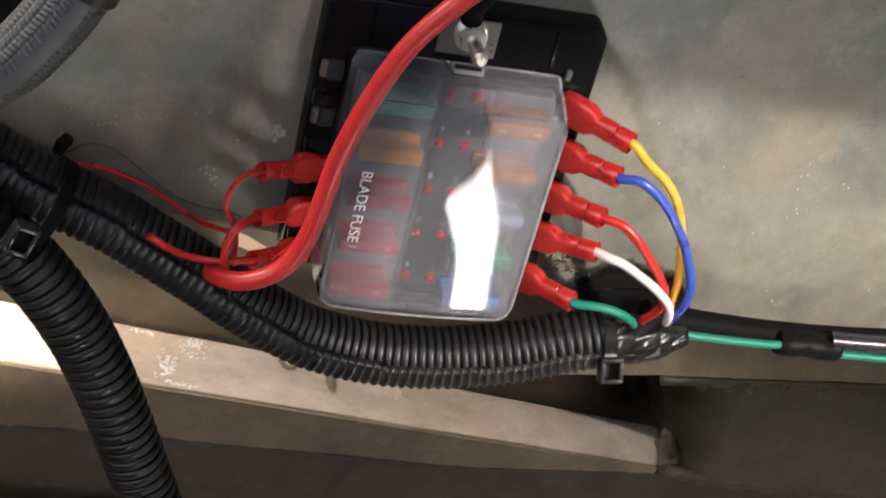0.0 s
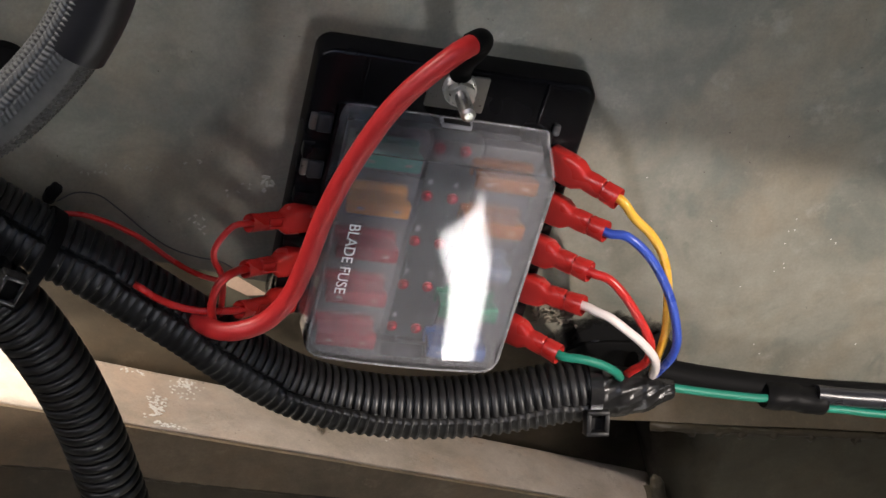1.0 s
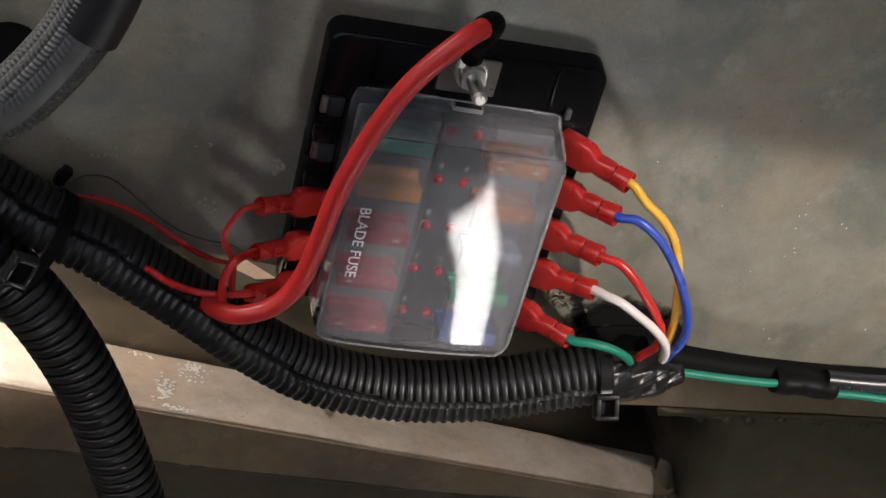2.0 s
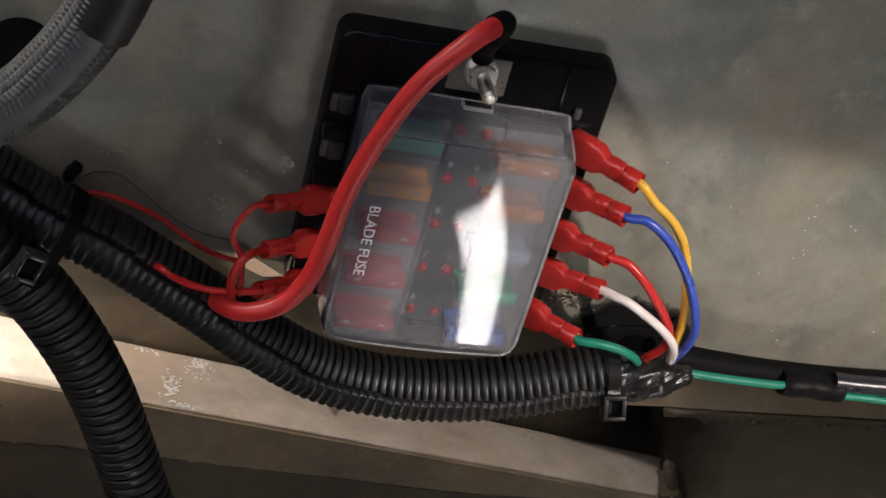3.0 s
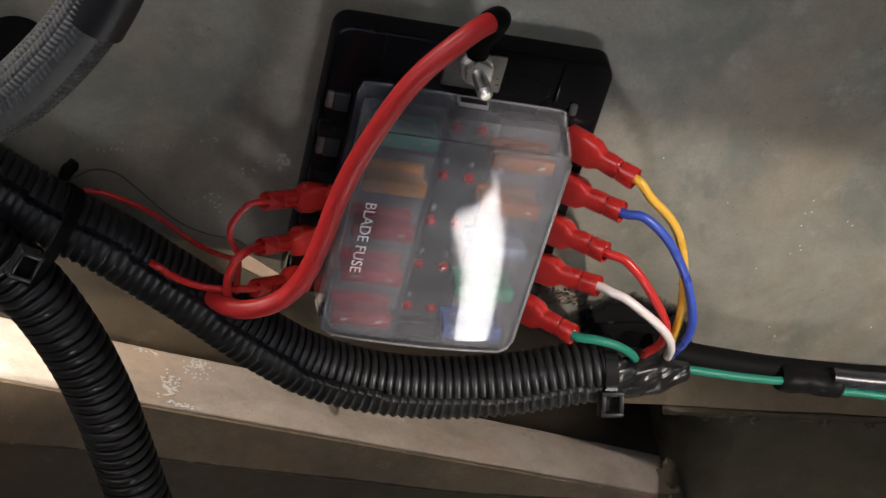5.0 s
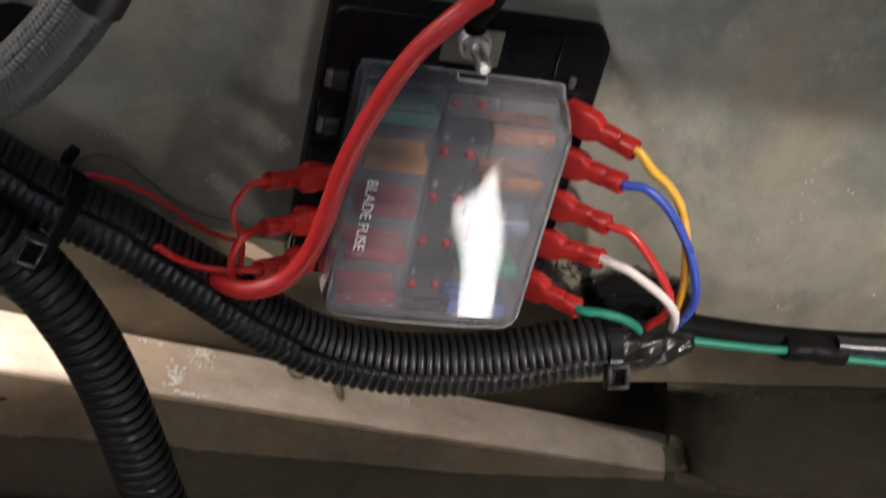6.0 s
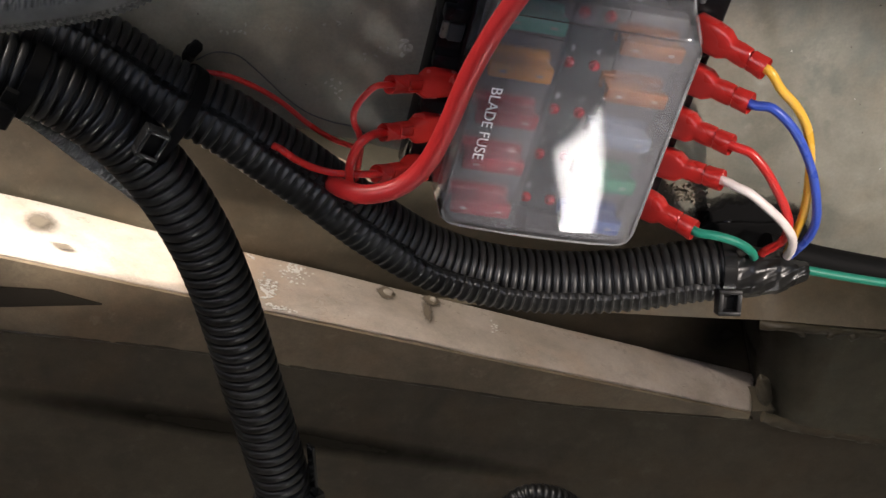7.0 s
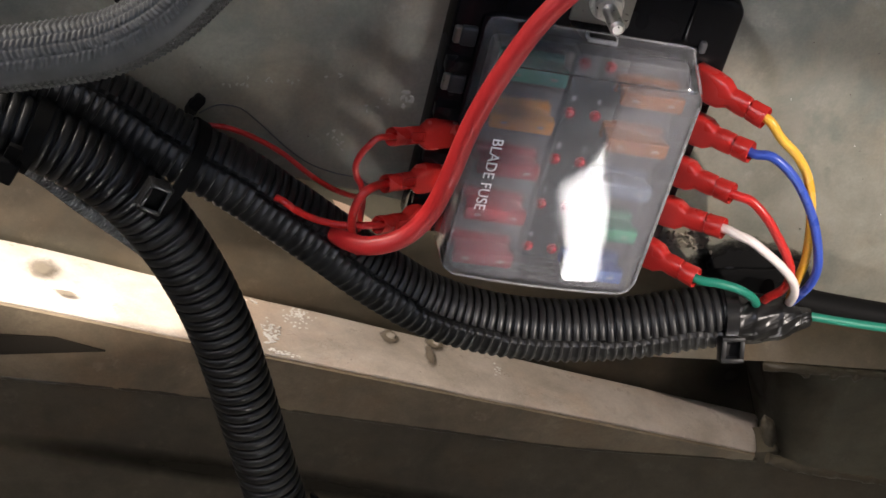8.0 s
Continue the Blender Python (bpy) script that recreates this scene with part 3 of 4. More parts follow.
part("shade_sheet", shade_mesh, M_BACK_SHADE, back_plate, "dark sheet painted for the shade where the plates meet")
bead("trim_weld", [(u, v - 3, h + 0.5) for u, v, h in RIDGE[6:]], 2.3, 2.7, M_OLIVE, "rough weld along the ledge")
bead("trim_weld_low", [(157, -323, -167), (170, -328.0, -165), (192.7, -335.5, -165), (223.1, -344.6, -165), (300, -369, -165), (410, -404.5, -165)], 3.2, 5.1, M_OLIVE, "rough weld at the bar end")
for u in (168, 184, 196, 214, 236, 262):
    t = (u - 132) / 83
    knob = bmesh.new()
    bmesh.ops.create_icosphere(knob, subdivisions=2, radius=1.0)
    for v in knob.verts:
        v.co = Vector((v.co.x * 3.6, v.co.y * 3.2, v.co.z * 3.0)) * 0.001 * (1 + 0.6 * noise.noise(v.co * 1.8 + Vector((u, 0, 0))))
    knob.transform(Matrix.Translation(W(u, -245.4 - 15.0 * t - 7, -164.5)))
    tagged(part("trim_rivet", knob, M_OLIVE), "paint-clogged rivet head below the ledge", "rivet", kind="structure")

lump = bmesh.new()
bmesh.ops.create_icosphere(lump, subdivisions=4, radius=1.0)
for v in lump.verts:
    v.co = Vector((v.co.x * 4.2, v.co.y * 3.6, v.co.z * 12.0)) * 0.001 * (1 + 0.16 * noise.noise(v.co * Vector((1, 1, 4.5)) * 1.6) + 0.10 * noise.noise(v.co * 7))
lump.transform(Matrix.Translation(W(157.5, -309, -173)) @ Matrix.Rotation(radians(-14), 4, "Y"))
tagged(part("trim_weld_lump", lump, M_DARK), "lumpy weld where the bar meets the side plate", "weld", kind="structure")

# plain unseen surroundings: walls round the camera, with openings at side, back and roof that shape the light
def quad(name, pts, way, mat, label, category):
    return structure(name, plate([Vector(p) for p in pts], way, 0.03), mat, label, category)


quad("floor", [(-1, -0.93, 0), (0.42, -0.93, 0), (0.42, 0.3, 0), (-1, 0.3, 0)], (0, 0, -1), M_SHELL, "dark painted floor", "floor")
quad("wall_left", [(-1, -0.93, 0), (-1, 0.3, 0), (-1, 0.3, 1.6), (-1, -0.93, 1.6)], (-1, 0, 0), M_SHELL, "dark painted side wall", "wall")
quad("wall_front", [(-1, 0.3, 0), (0.42, 0.3, 0), (0.42, 0.3, 1.6), (-1, 0.3, 1.6)], (0, 1, 0), M_SHELL, "dark painted end wall", "wall")
# unseen roof, its openings placed to aim sun, sky and the fill lamp
ROOF_CUTS = [(-0.92, -0.546, -0.153, -0.050), (-0.462, -0.400, -0.0975, -0.0835), (-0.95, 0.25, -0.88, -0.46), (-0.58, -0.36, 0.100, 0.126)]
xs = sorted({-1.0, 0.42, *(h[0] for h in ROOF_CUTS), *(h[1] for h in ROOF_CUTS)})
ys = sorted({-0.93, 0.3, *(h[2] for h in ROOF_CUTS), *(h[3] for h in ROOF_CUTS)})
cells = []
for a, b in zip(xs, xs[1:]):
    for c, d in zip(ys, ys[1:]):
        if not any(h[0] <= a and b <= h[1] and h[2] <= c and d <= h[3] for h in ROOF_CUTS):
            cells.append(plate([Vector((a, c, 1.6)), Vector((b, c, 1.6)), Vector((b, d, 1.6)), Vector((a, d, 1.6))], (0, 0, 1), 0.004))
# slanting plate added to keep the sun off the back plate
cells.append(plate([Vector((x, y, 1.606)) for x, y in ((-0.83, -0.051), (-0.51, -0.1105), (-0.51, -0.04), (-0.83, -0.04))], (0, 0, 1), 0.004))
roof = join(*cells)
structure("ceiling", roof, M_SHELL, "unseen dark roof with openings cut to shape the light", "ceiling")
# unseen side wall, its slanting opening cut to shape the key lamp's light
SIDE_CUT = [(-0.47, 1.137), (-0.10, 0.96), (-0.10, 0.998), (-0.425, 1.2255), (-0.47, 1.205)]
(ya, za), (yb, zb), (_, zc), (ym, zm), (_, zd) = SIDE_CUT
side_wall = join(*[plate([Vector((0.42, y, z)) for y, z in q], (1, 0, 0), 0.01) for q in (
    [(-0.93, 0), (ya, 0), (ya, 1.6), (-0.93, 1.6)], [(yb, 0), (0.3, 0), (0.3, 1.6), (yb, 1.6)],
    [(ya, zd), (ym, zm), (ym, 1.6), (ya, 1.6)], [(ym, zm), (yb, zc), (yb, 1.6), (ym, 1.6)], [(ya, 0), (yb, 0), (yb, zb), (ya, za)])])
structure("wall_right", side_wall, M_SHELL, "unseen dark side wall with an opening cut to shape the light", "wall")
# unseen low wall, added to keep the rear glow off the lower plates
quad("wall_light_block", [(-1, -0.45, 0), (0.42, -0.45, 0), (0.42, -0.45, 0.54), (-1, -0.45, 0.54)], (0, -1, 0), M_SHELL, "unseen low wall added to block light", "wall")
# rear wall with a narrow uneven gap onto bright daylight
GAP_L = [(0.232, 0.05), (0.228, 0.187), (0.216, 0.252), (0.213, 0.288), (0.188, 0.326), (0.155, 0.374), (0.140, 0.396), (0.196, 0.394), (0.233, 0.399), (0.252, 0.418)]
GAP_R = [(0.330, 0.05), (0.342, 0.131), (0.345, 0.177), (0.342, 0.214), (0.336, 0.262), (0.322, 0.304), (0.286, 0.357), (0.274, 0.380), (0.260, 0.400), (0.252, 0.418)]
rear = join(*[plate([Vector((x, -0.93, z)) for x, z in q], (0, -1, 0), 0.003) for q in (
    [(-1, 0.05), *GAP_L, (-1, 0.418)], [(0.42, 0.05), (0.42, 0.418), *reversed(GAP_R)], [(-1, 0), (0.42, 0), (0.42, 0.05), (-1, 0.05)],
    [(-1, 0.418), (0.42, 0.418), (0.42, 1.6), (-1, 1.6)])])
structure("wall_rear", rear, M_SHELL, "dark rear wall with a gap to the daylight", "wall")
structure("backdrop", plate([Vector((x, -1.0, z)) for x, z in ((0.0, -0.05), (0.5, -0.05), (0.5, 0.55), (0.0, 0.55))], (0, -1, 0), 0.005), M_DAY,
          "bright daylight outside the gap", "backdrop")

# ---- the fuse box ----
BOX = Matrix.Translation(W(-0.5, -0.8)) @ Matrix(((math.cos(radians(13)), math.sin(radians(13)), 0), (0, 0, -1), (-math.sin(radians(13)), math.cos(radians(13)), 0))).to_4x4()
MM = 0.001


def bbox(x0, x1, y0, y1, z0, z1, r=1.0, segs=2):
    return rounded_box(x0 * MM, x1 * MM, y0 * MM, y1 * MM, z0 * MM, z1 * MM, r * MM, segs)


def tray(x0, x1, y0, y1, z0, z1, corner, inset, wall, n=6, bulge=0.0):
    """An open-backed moulded shell: a tapering rounded outline with a closed front and real wall thickness."""
    mx, hx = (x0 + x1) / 2, (x1 - x0) / 2 - max(inset[:2])

    def outline(k, z, arch=0.0):
        pts = []
        a0, a1, b0, b1 = x0 + k[0], x1 - k[1], y0 + k[2], y1 - k[3]
        for cx, cy, s in ((a1 - corner, b1 - corner, 0), (a0 + corner, b1 - corner, 1), (a0 + corner, b0 + corner, 2), (a1 - corner, b0 + corner, 3)):
            for i in range(n + 1):
                a = math.pi / 2 * (s + i / n)
                pts.append((cx + corner * math.cos(a), cy + corner * math.sin(a)))
        full = []
        for (px, py), (qx, qy) in zip(pts, pts[1:] + pts[:1]):
            cuts = 14 if bulge and math.hypot(qx - px, qy - py) > 20 else 1
            full += [(px + (qx - px) * c / cuts, py + (qy - py) * c / cuts) for c in range(cuts)]
        return [Vector((x, y, z + arch * bulge * max(0.0, 1 - ((x - mx) / hx) ** 2))) * MM for x, y in full]
    bm = bmesh.new()
    e = 1.2
    i = inset
    w = wall
    levels = [([0] * 4, z0), ([0.8 * q for q in i], z1 - e), ([q + e * 0.3 for q in i], z1 - e * 0.3), ([q + e for q in i], z1)]
    inner = [([q + e + w * 0.3 for q in i], z1 - w), ([0.8 * q + w for q in i], z1 - e - w), ([w] * 4, z0)]
    rings = [[bm.verts.new(p) for p in outline(k, z, 1.0 if n else 0.0)] for n, (k, z) in enumerate(levels)]
    rin = [[bm.verts.new(p) for p in outline(k, z, 1.0 if n < 2 else 0.0)] for n, (k, z) in enumerate(inner)]
    m = len(rings[0])

    def band(p, q):
        for k in range(m):
            bm.faces.new((p[k], p[(k + 1) % m], q[(k + 1) % m], q[k]))
    def dome(edge, z, n):
        """Closes an outline with a face arched across its width."""
        cx, cy = mx * MM, (y0 + y1) / 2 * MM
        last = edge
        for s in range(n - 1, 0, -1):
            f = s / n
            row = []
            for v in edge:
                x, y = (v.co.x - cx) * f, (v.co.y - cy) * f
                row.append(bm.verts.new((cx + x, cy + y, z + bulge * MM * (1 - (x / (hx * MM)) ** 2))))
            band(last, row)
            last = row
        mid = bm.verts.new((cx, cy, z + bulge * MM))
        for k in range(m):
            bm.faces.new((last[k], last[(k + 1) % m], mid))
    for p, q in zip(rings, rings[1:]):
        band(p, q)
    if bulge:
        dome(rings[-1], z1 * MM, 10)
        shown = len(bm.faces)
        dome(rin[0], (z1 - w) * MM, 10)
    else:
        shown = 10 ** 6
        bm.faces.new(rings[-1])
        bm.faces.new(rin[0])
    for p, q in zip(rin, rin[1:]):
        band(p, q)
    for k, f in enumerate(bm.faces):
        f.material_index = 1 if k >= shown else 0
    band(rin[-1], rings[0])
    bmesh.ops.recalc_face_normals(bm, faces=bm.faces)
    return bm


ROWS_Y = [-31.0, -15.5, 0.0, 15.5, 31.0]
fuse_box = thing("fuse_box", "black ten-way blade fuse box with clear cover on steel panel", "fuse box", BOX)
base = part("base", join(tray(-41.3, 42.8, -38, 56.7, 0, 9, 4.6, (0.5, 0.5, 1, 1.2), 2), bbox(-33, 33, -36, 40, 0.4, 10.5, 1.2)), M_BLACK, fuse_box, "glossy black moulded base", local=True)
for x in (-27.0, 27.0):
    part("base_seam", bbox(x - 0.6, x + 0.6, 41.6, 55.0, 8.4, 9.6, 0.3), M_BLACK, base, local=True)
part("cover_post", join(bbox(32.0, 34.2, 38.6, 42.4, 8.6, 10.6, 0.8, 3)), M_HOLDER, base, "small grey moulded post", local=True)
# side castles between the tabs
for side in (-1, 1):
    for y in [-38.7 + 15.5 * k for k in range(1, 5)]:
        part("divider", bbox(*(sorted((side * 33, side * 40.5))), y - 2.2, y + 2.2, 8, 12.5, 0.7), M_BLACK, base, local=True)
part("fuse_row", bbox(-29.5, -5.2, -35, 35.5, 10.6, 16, 1), M_HOLDER, fuse_box, "dark grey left row of fuse sockets", local=True)
part("fuse_row", bbox(11.2, 29.5, -35, 35.5, 10.6, 16, 1), M_HOLDER, fuse_box, "dark grey right row of fuse sockets", local=True)
strip = part("indicator_strip", bbox(-4.8, 10.8, -35.5, 36.2, 10.6, 17.5, 0.6), M_STRIP, fuse_box, "slate grey strip with indicator lamps", local=True)
NUM = {(0, 1): "1", (1, 1): "2", (2, 1): "3", (3, 1): "4", (4, 1): "5", (0, 0): "6", (1, 0): "7", (2, 0): "8", (3, 0): "9", (4, 0): "10"}
for (row, col), text in NUM.items():
    x, y = (-2.6, 5.2)[col], -31.3 + 16.2 * row
    led = join(cylinder((x * MM, y * MM, 17.4 * MM), (x * MM, y * MM, 18.2 * MM), 1.7 * MM, 16), cylinder((x * MM, y * MM, 18.2 * MM), (x * MM, y * MM, 19.4 * MM), 1.3 * MM, 16, 0.9 * MM, 0.2 * MM))
    part("led", led, M_LED, strip, "small red indicator lamp", local=True)
    edge = row == 4                                              # the top pair is squeezed in beside the wall
    bm = lettering(text, 0.0020 if edge else 0.0030)
    bm.transform(Matrix.Translation((x * MM, (y + (2.4 if edge else 4.4)) * MM, 17.62 * MM)))
    part("numeral", bm, M_NUMERAL, strip, "white moulded number", local=True)


def fuse(x, y, colour, parent):
    """A blade fuse seen end on: skirt, tall waisted body with two shoulders, a raised window rib and two test points."""
    body = join(bbox(x - 9.4, x + 9.4, y - 2.6, y + 2.6, 15.6, 19.0, 0.7), bbox(x - 8.9, x + 8.9, y - 1.7, y + 1.7, 18.6, 26.6, 0.7),
                bbox(x - 9.4, x + 9.4, y - 2.4, y + 2.4, 23.6, 27.2, 0.8), bbox(x - 3.0, x + 3.0, y - 2.1, y + 2.1, 18.8, 24.9, 0.5))
    f = part("fuse", body, M_FUSE[colour], parent, colour + " plastic blade fuse" if colour != "clear" else "pale translucent blade fuse", local=True)
    for s in (-1, 1):
        part("fuse_contact", bbox(x + s * 5.4 - 1.0, x + s * 5.4 + 1.0, y - 0.45, y + 0.45, 26.9, 27.3, 0.12, 1), M_TIN, f, local=True)


for y, a, b, off in zip(ROWS_Y, ("red", "red", "red", "amber", "teal"), ("blue", "green", "clear", "orange", "orange"), (-1.0, -0.4, 0.3, 0.7, 0.7)):
    fuse(-18.0, y + off, a, fuse_box)
    fuse(17.4, y - 1.9, b, fuse_box)

cover = part("cover", tray(-31.8, 31.8, -38.2, 40.5, 10.8, 30, 5.6, (1.0, 1.0, 1.2, 5.0), 1.4, bulge=1.8), M_COVER, fuse_box, "clear hazy plastic cover", local=True)
bm = lettering("BLADE FUSE", 0.0046)
bm.transform(Matrix.Translation((-24.6 * MM, 0.4 * MM, 30.85 * MM)) @ Matrix.Rotation(radians(-90), 4, "Z"))
cover.data.materials.append(M_COVER_BACK)
cover.visible_shadow = False
part("lettering", bm, M_PRINT, cover, "white printed words", local=True)
for a, b, top in ((-29.6, -7.5, 29.9), (7.9, 29.6, 34.8)):
    def arch(x, z):
        return z + 1.8 * (1 - (x / 30.8) ** 2)
    bm = bmesh.new()
    rows = [[bm.verts.new((x * MM, y * MM, arch(x, z) * MM)) for y, z in ((-36.0, 28.4), (top, 28.4), (top, 27.9), (-36.0, 27.9))] for x in [a + (b - a) * k / 8 for k in range(9)]]
    for p, q in zip(rows, rows[1:]):
        for k in range(4):
            bm.faces.new((p[k], q[k], q[(k + 1) % 4], p[(k + 1) % 4]))
    bm.faces.new(rows[0])
    bm.faces.new(rows[-1])
    bmesh.ops.recalc_face_normals(bm, faces=bm.faces)
    pane = part("frosted_zone", bm, M_FROST, cover, "frosted zone of the cover over a row of fuses", local=True)
    pane.visible_shadow = False
haze_wall = bmesh.new()
corners = [(-28.5, 38.2, 12.0), (28.5, 38.2, 12.0), (28.0, 34.6, 27.6), (-28.0, 34.6, 27.6)]
near = [haze_wall.verts.new(Vector(p) * MM) for p in corners]
back = [haze_wall.verts.new(Vector((x, y - 0.5, z - 0.1)) * MM) for x, y, z in corners]
haze_wall.faces.new(near)
haze_wall.faces.new(list(reversed(back)))
for k in range(4):
    haze_wall.faces.new((near[k], back[k], back[(k + 1) % 4], near[(k + 1) % 4]))
bmesh.ops.recalc_face_normals(haze_wall, faces=haze_wall.faces)
pane = part("frosted_zone", haze_wall, M_FROST_WALL, cover, "frosted upper wall of the cover", local=True)
pane.visible_shadow = False
# pale beads along the cover's moulded edges, painted for the light gathered there
def edge_bead(pts, r):
    return tube([Vector(p) * MM for p in pts], r * MM, 0.0012, 8, (0, 0, 1))


def arched(x):
    return 30.0 + 1.8 * max(0.0, 1 - (x / 30.8) ** 2) - 0.35


XR, YB, YT = 30.1, -36.5, 34.9
rim = [[(XR, y, 29.5) for y in (YT - 4, 10, -10, YB + 4)], [(-XR, y, 29.5) for y in (YT - 4, 10, -10, YB + 4)],
       [(x, YB, arched(x)) for x in (-26.5, -18, -9, 0, 9, 18, 26.5)], [(-31.7, 35.5, 11.2), (-30.6, 39.2, 11.2), (-27, 40.5, 11.2), (0, 40.5, 11.2), (27, 40.5, 11.2), (30.6, 39.2, 11.2), (31.7, 35.5, 11.2)],
       *[[(s * 30.45, 39.15, 11.0), (s * 30.1, 37.3, 20.0), (s * 29.6, 35.1, 28.8)] for s in (-1, 1)], *[[(s * 30.45, -36.85, 11.0), (s * 30.1, -36.4, 20.0), (s * 29.6, -35.9, 28.8)] for s in (-1, 1)],
       [(XR, YB + 4, 29.5), (29, YB + 1.3, 29.55), (26.5, YB, arched(26.5))], [(-XR, YB + 4, 29.5), (-29, YB + 1.3, 29.55), (-26.5, YB, arched(26.5))]]
rim_ob = part("cover_edge_gleam", join(*[edge_bead(p, 0.5 if k == 0 else 0.36) for k, p in enumerate(rim)]), M_EDGE_GLEAM, cover, "pale beads painted for the gleam of the cover's edges", local=True)
rim_ob.visible_shadow = False
slot_ob = part("latch_slot", bbox(-2.4, 5.4, 39.2, 40.95, 12.4, 14.8, 0.1), M_BLACK, cover, "dark latch slot", local=True)
lip_ob = part("latch_lip", join(bbox(-2.9, 5.9, 39.2, 40.6, 14.8, 15.5, 0.2), bbox(-2.9, 5.9, 39.6, 41.05, 11.9, 12.4, 0.15), bbox(-3.2, -2.5, 39.5, 40.75, 12.0, 14.4, 0.2), bbox(5.5, 6.2, 39.5, 40.75, 12.0, 14.4, 0.2)), M_NUMERAL, cover, "pale lip of the latch slot", local=True)

slot_ob.visible_shadow = lip_ob.visible_shadow = False

# supply stud
part("contact_plate", bbox(-8.5, 9.2, 42.5, 54, 8.9, 10.2, 0.5), M_TIN, fuse_box, "dull tinned contact plate", local=True)


def hexagon(cx, cy, z0, z1, r):
    bm = cylinder((cx * MM, cy * MM, z0 * MM), (cx * MM, cy * MM, z1 * MM), r * MM, 6)
    bmesh.ops.bevel(bm, geom=list(bm.edges), offset=0.4 * MM, segments=2, affect="EDGES", profile=0.5)
    return bm


SX, SY = 0.2, 50.3
part("stud", cylinder((SX * MM, SY * MM, 9 * MM), (SX * MM, SY * MM, 28 * MM), 2.15 * MM, 24, None, 0.8 * MM), M_STEEL, fuse_box, "bright threaded steel stud", local=True)
part("washer", cylinder((SX * MM, SY * MM, 12.4 * MM), (SX * MM, SY * MM, 13.4 * MM), 4.9 * MM, 28, None, 0.3 * MM), M_STEEL, fuse_box, "steel washer", local=True)
part("nut", hexagon(SX, SY, 13.4, 16.6, 4.2), M_STEEL, fuse_box, "steel hexagon nut", local=True)
# bare tabs of the two unused ways
for y in ROWS_Y[3:]:
    part("tab", bbox(-39.9, -37.8, y - 1.2, y + 4.2, 8.2, 10.4, 0.6, 3), M_TIN, fuse_box, "bare tinned spade tab", local=True)
    part("tab_shroud", bbox(-38.0, -33.2, y - 1.5, y + 4.6, 8.2, 11.0, 0.9, 3), M_STRIP, fuse_box, "dark shroud behind a tab", local=True)


# ---- wires and their connectors ----
def box_point(x, y, z):
    return BOX @ Vector((x * MM, y * MM, z * MM))


def connector(start, end, parent):
    """A red insulated spade connector: flattened hood, waist, round crimped barrel and an open mouth."""
    d = end - start
    side = (BOX.to_3x3() @ Vector((0, 1, 0)))
    prof = [(0.0, 8.8, 4.2, 5), (0.02, 9.8, 5.0, 5), (0.28, 10.3, 5.6, 4.4), (0.42, 9.8, 5.8, 3.6), (0.50, 7.6, 5.9, 2.8), (0.53, 6.6, 5.8, 2.4), (0.56, 6.9, 5.9, 2.3),
            (0.64, 7.3, 5.6, 2.3), (0.70, 7.2, 5.2, 2.4), (0.755, 7.1, 5.6, 2.2), (0.765, 6.2, 5.2, 2.2), (0.785, 6.2, 5.2, 2.2), (0.795, 7.1, 6.1, 2.1), (0.84, 7.0, 6.2, 2), (0.98, 7.4, 6.8, 2), (1.0, 7.0, 6.4, 2)]
    slim = 0.78 if d.x < 0 else 0.95
    prof = [(t, w * (slim if t > 0.45 else (1 + slim) / 2), h * (slim if t > 0.45 else 1.0), p) for t, w, h, p in prof]
    line = [start + d * p[0] for p in prof]
    bm = sweep(line, lambda i: squircle(prof[i][1] * MM, prof[i][2] * MM, 24, prof[i][3]), side)
    end_face = [f for f in bm.faces if len(f.verts) == 24 and (f.calc_center_median() - end).length < 1e-4]
    bmesh.ops.inset_individual(bm, faces=end_face, thickness=0.9 * MM)
    for f in end_face:
        for v in f.verts:
            v.co -= d.normalized() * 2.2 * MM
    ob = part("spade_connector", bm, M_RED, parent, "red insulated spade connector", shade=50)
    if d.x < 0:
        frame_mark = join(bbox(-2.9, 2.9, 1.0, 1.5, -0.3, 0.3, 0.12), bbox(-2.9, 2.9, -1.5, -1.0, -0.3, 0.3, 0.12), bbox(-2.9, -2.3, -1.2, 1.2, -0.3, 0.3, 0.12), bbox(2.3, 2.9, -1.2, 1.2, -0.3, 0.3, 0.12))
        out = Vector((0, -1, 0.35)).normalized()
        out = (out - d.normalized() * out.dot(d.normalized())).normalized()
        part("moulded_mark", oriented(frame_mark, start + d * 0.66 + out * 2.45 * MM, d, out.cross(d.normalized())), M_RED, ob)
    return ob


def wire(name, label, pts, r, mat, start=None, group="wires"):
    line = [W(*p) for p in pts]
    ob = thing(name, label, "wire", Matrix.Translation(line[0]), group)
    if start is not None:
        connector(start, line[0], ob)
        d = (line[0] - start).normalized()
        line = [line[0] - d * 2.5 * MM, line[0] + d * 1.5 * MM, *line[1:]]
    part("jacket", tube(line, r * MM, 0.0015, 14), mat, ob)
    return ob


RX = 33.5
starts = {k: box_point(RX, y, 9.5) for k, y in zip("54321", ROWS_Y)}
wire("yellow_wire", "yellow wire curving down from a red spade connector", [(57.1, 15.8, 26), (62.2, 9.4, 27), (68.0, 2.8, 27), (72.3, -4.9, 27), (74.8, -14.7, 27), (76.1, -26.8, 27), (76.5, -37.8, 26), (76.1, -48.7, 23), (77.0, -59.5, 18)], 1.45, M_YELLOW, starts["1"])
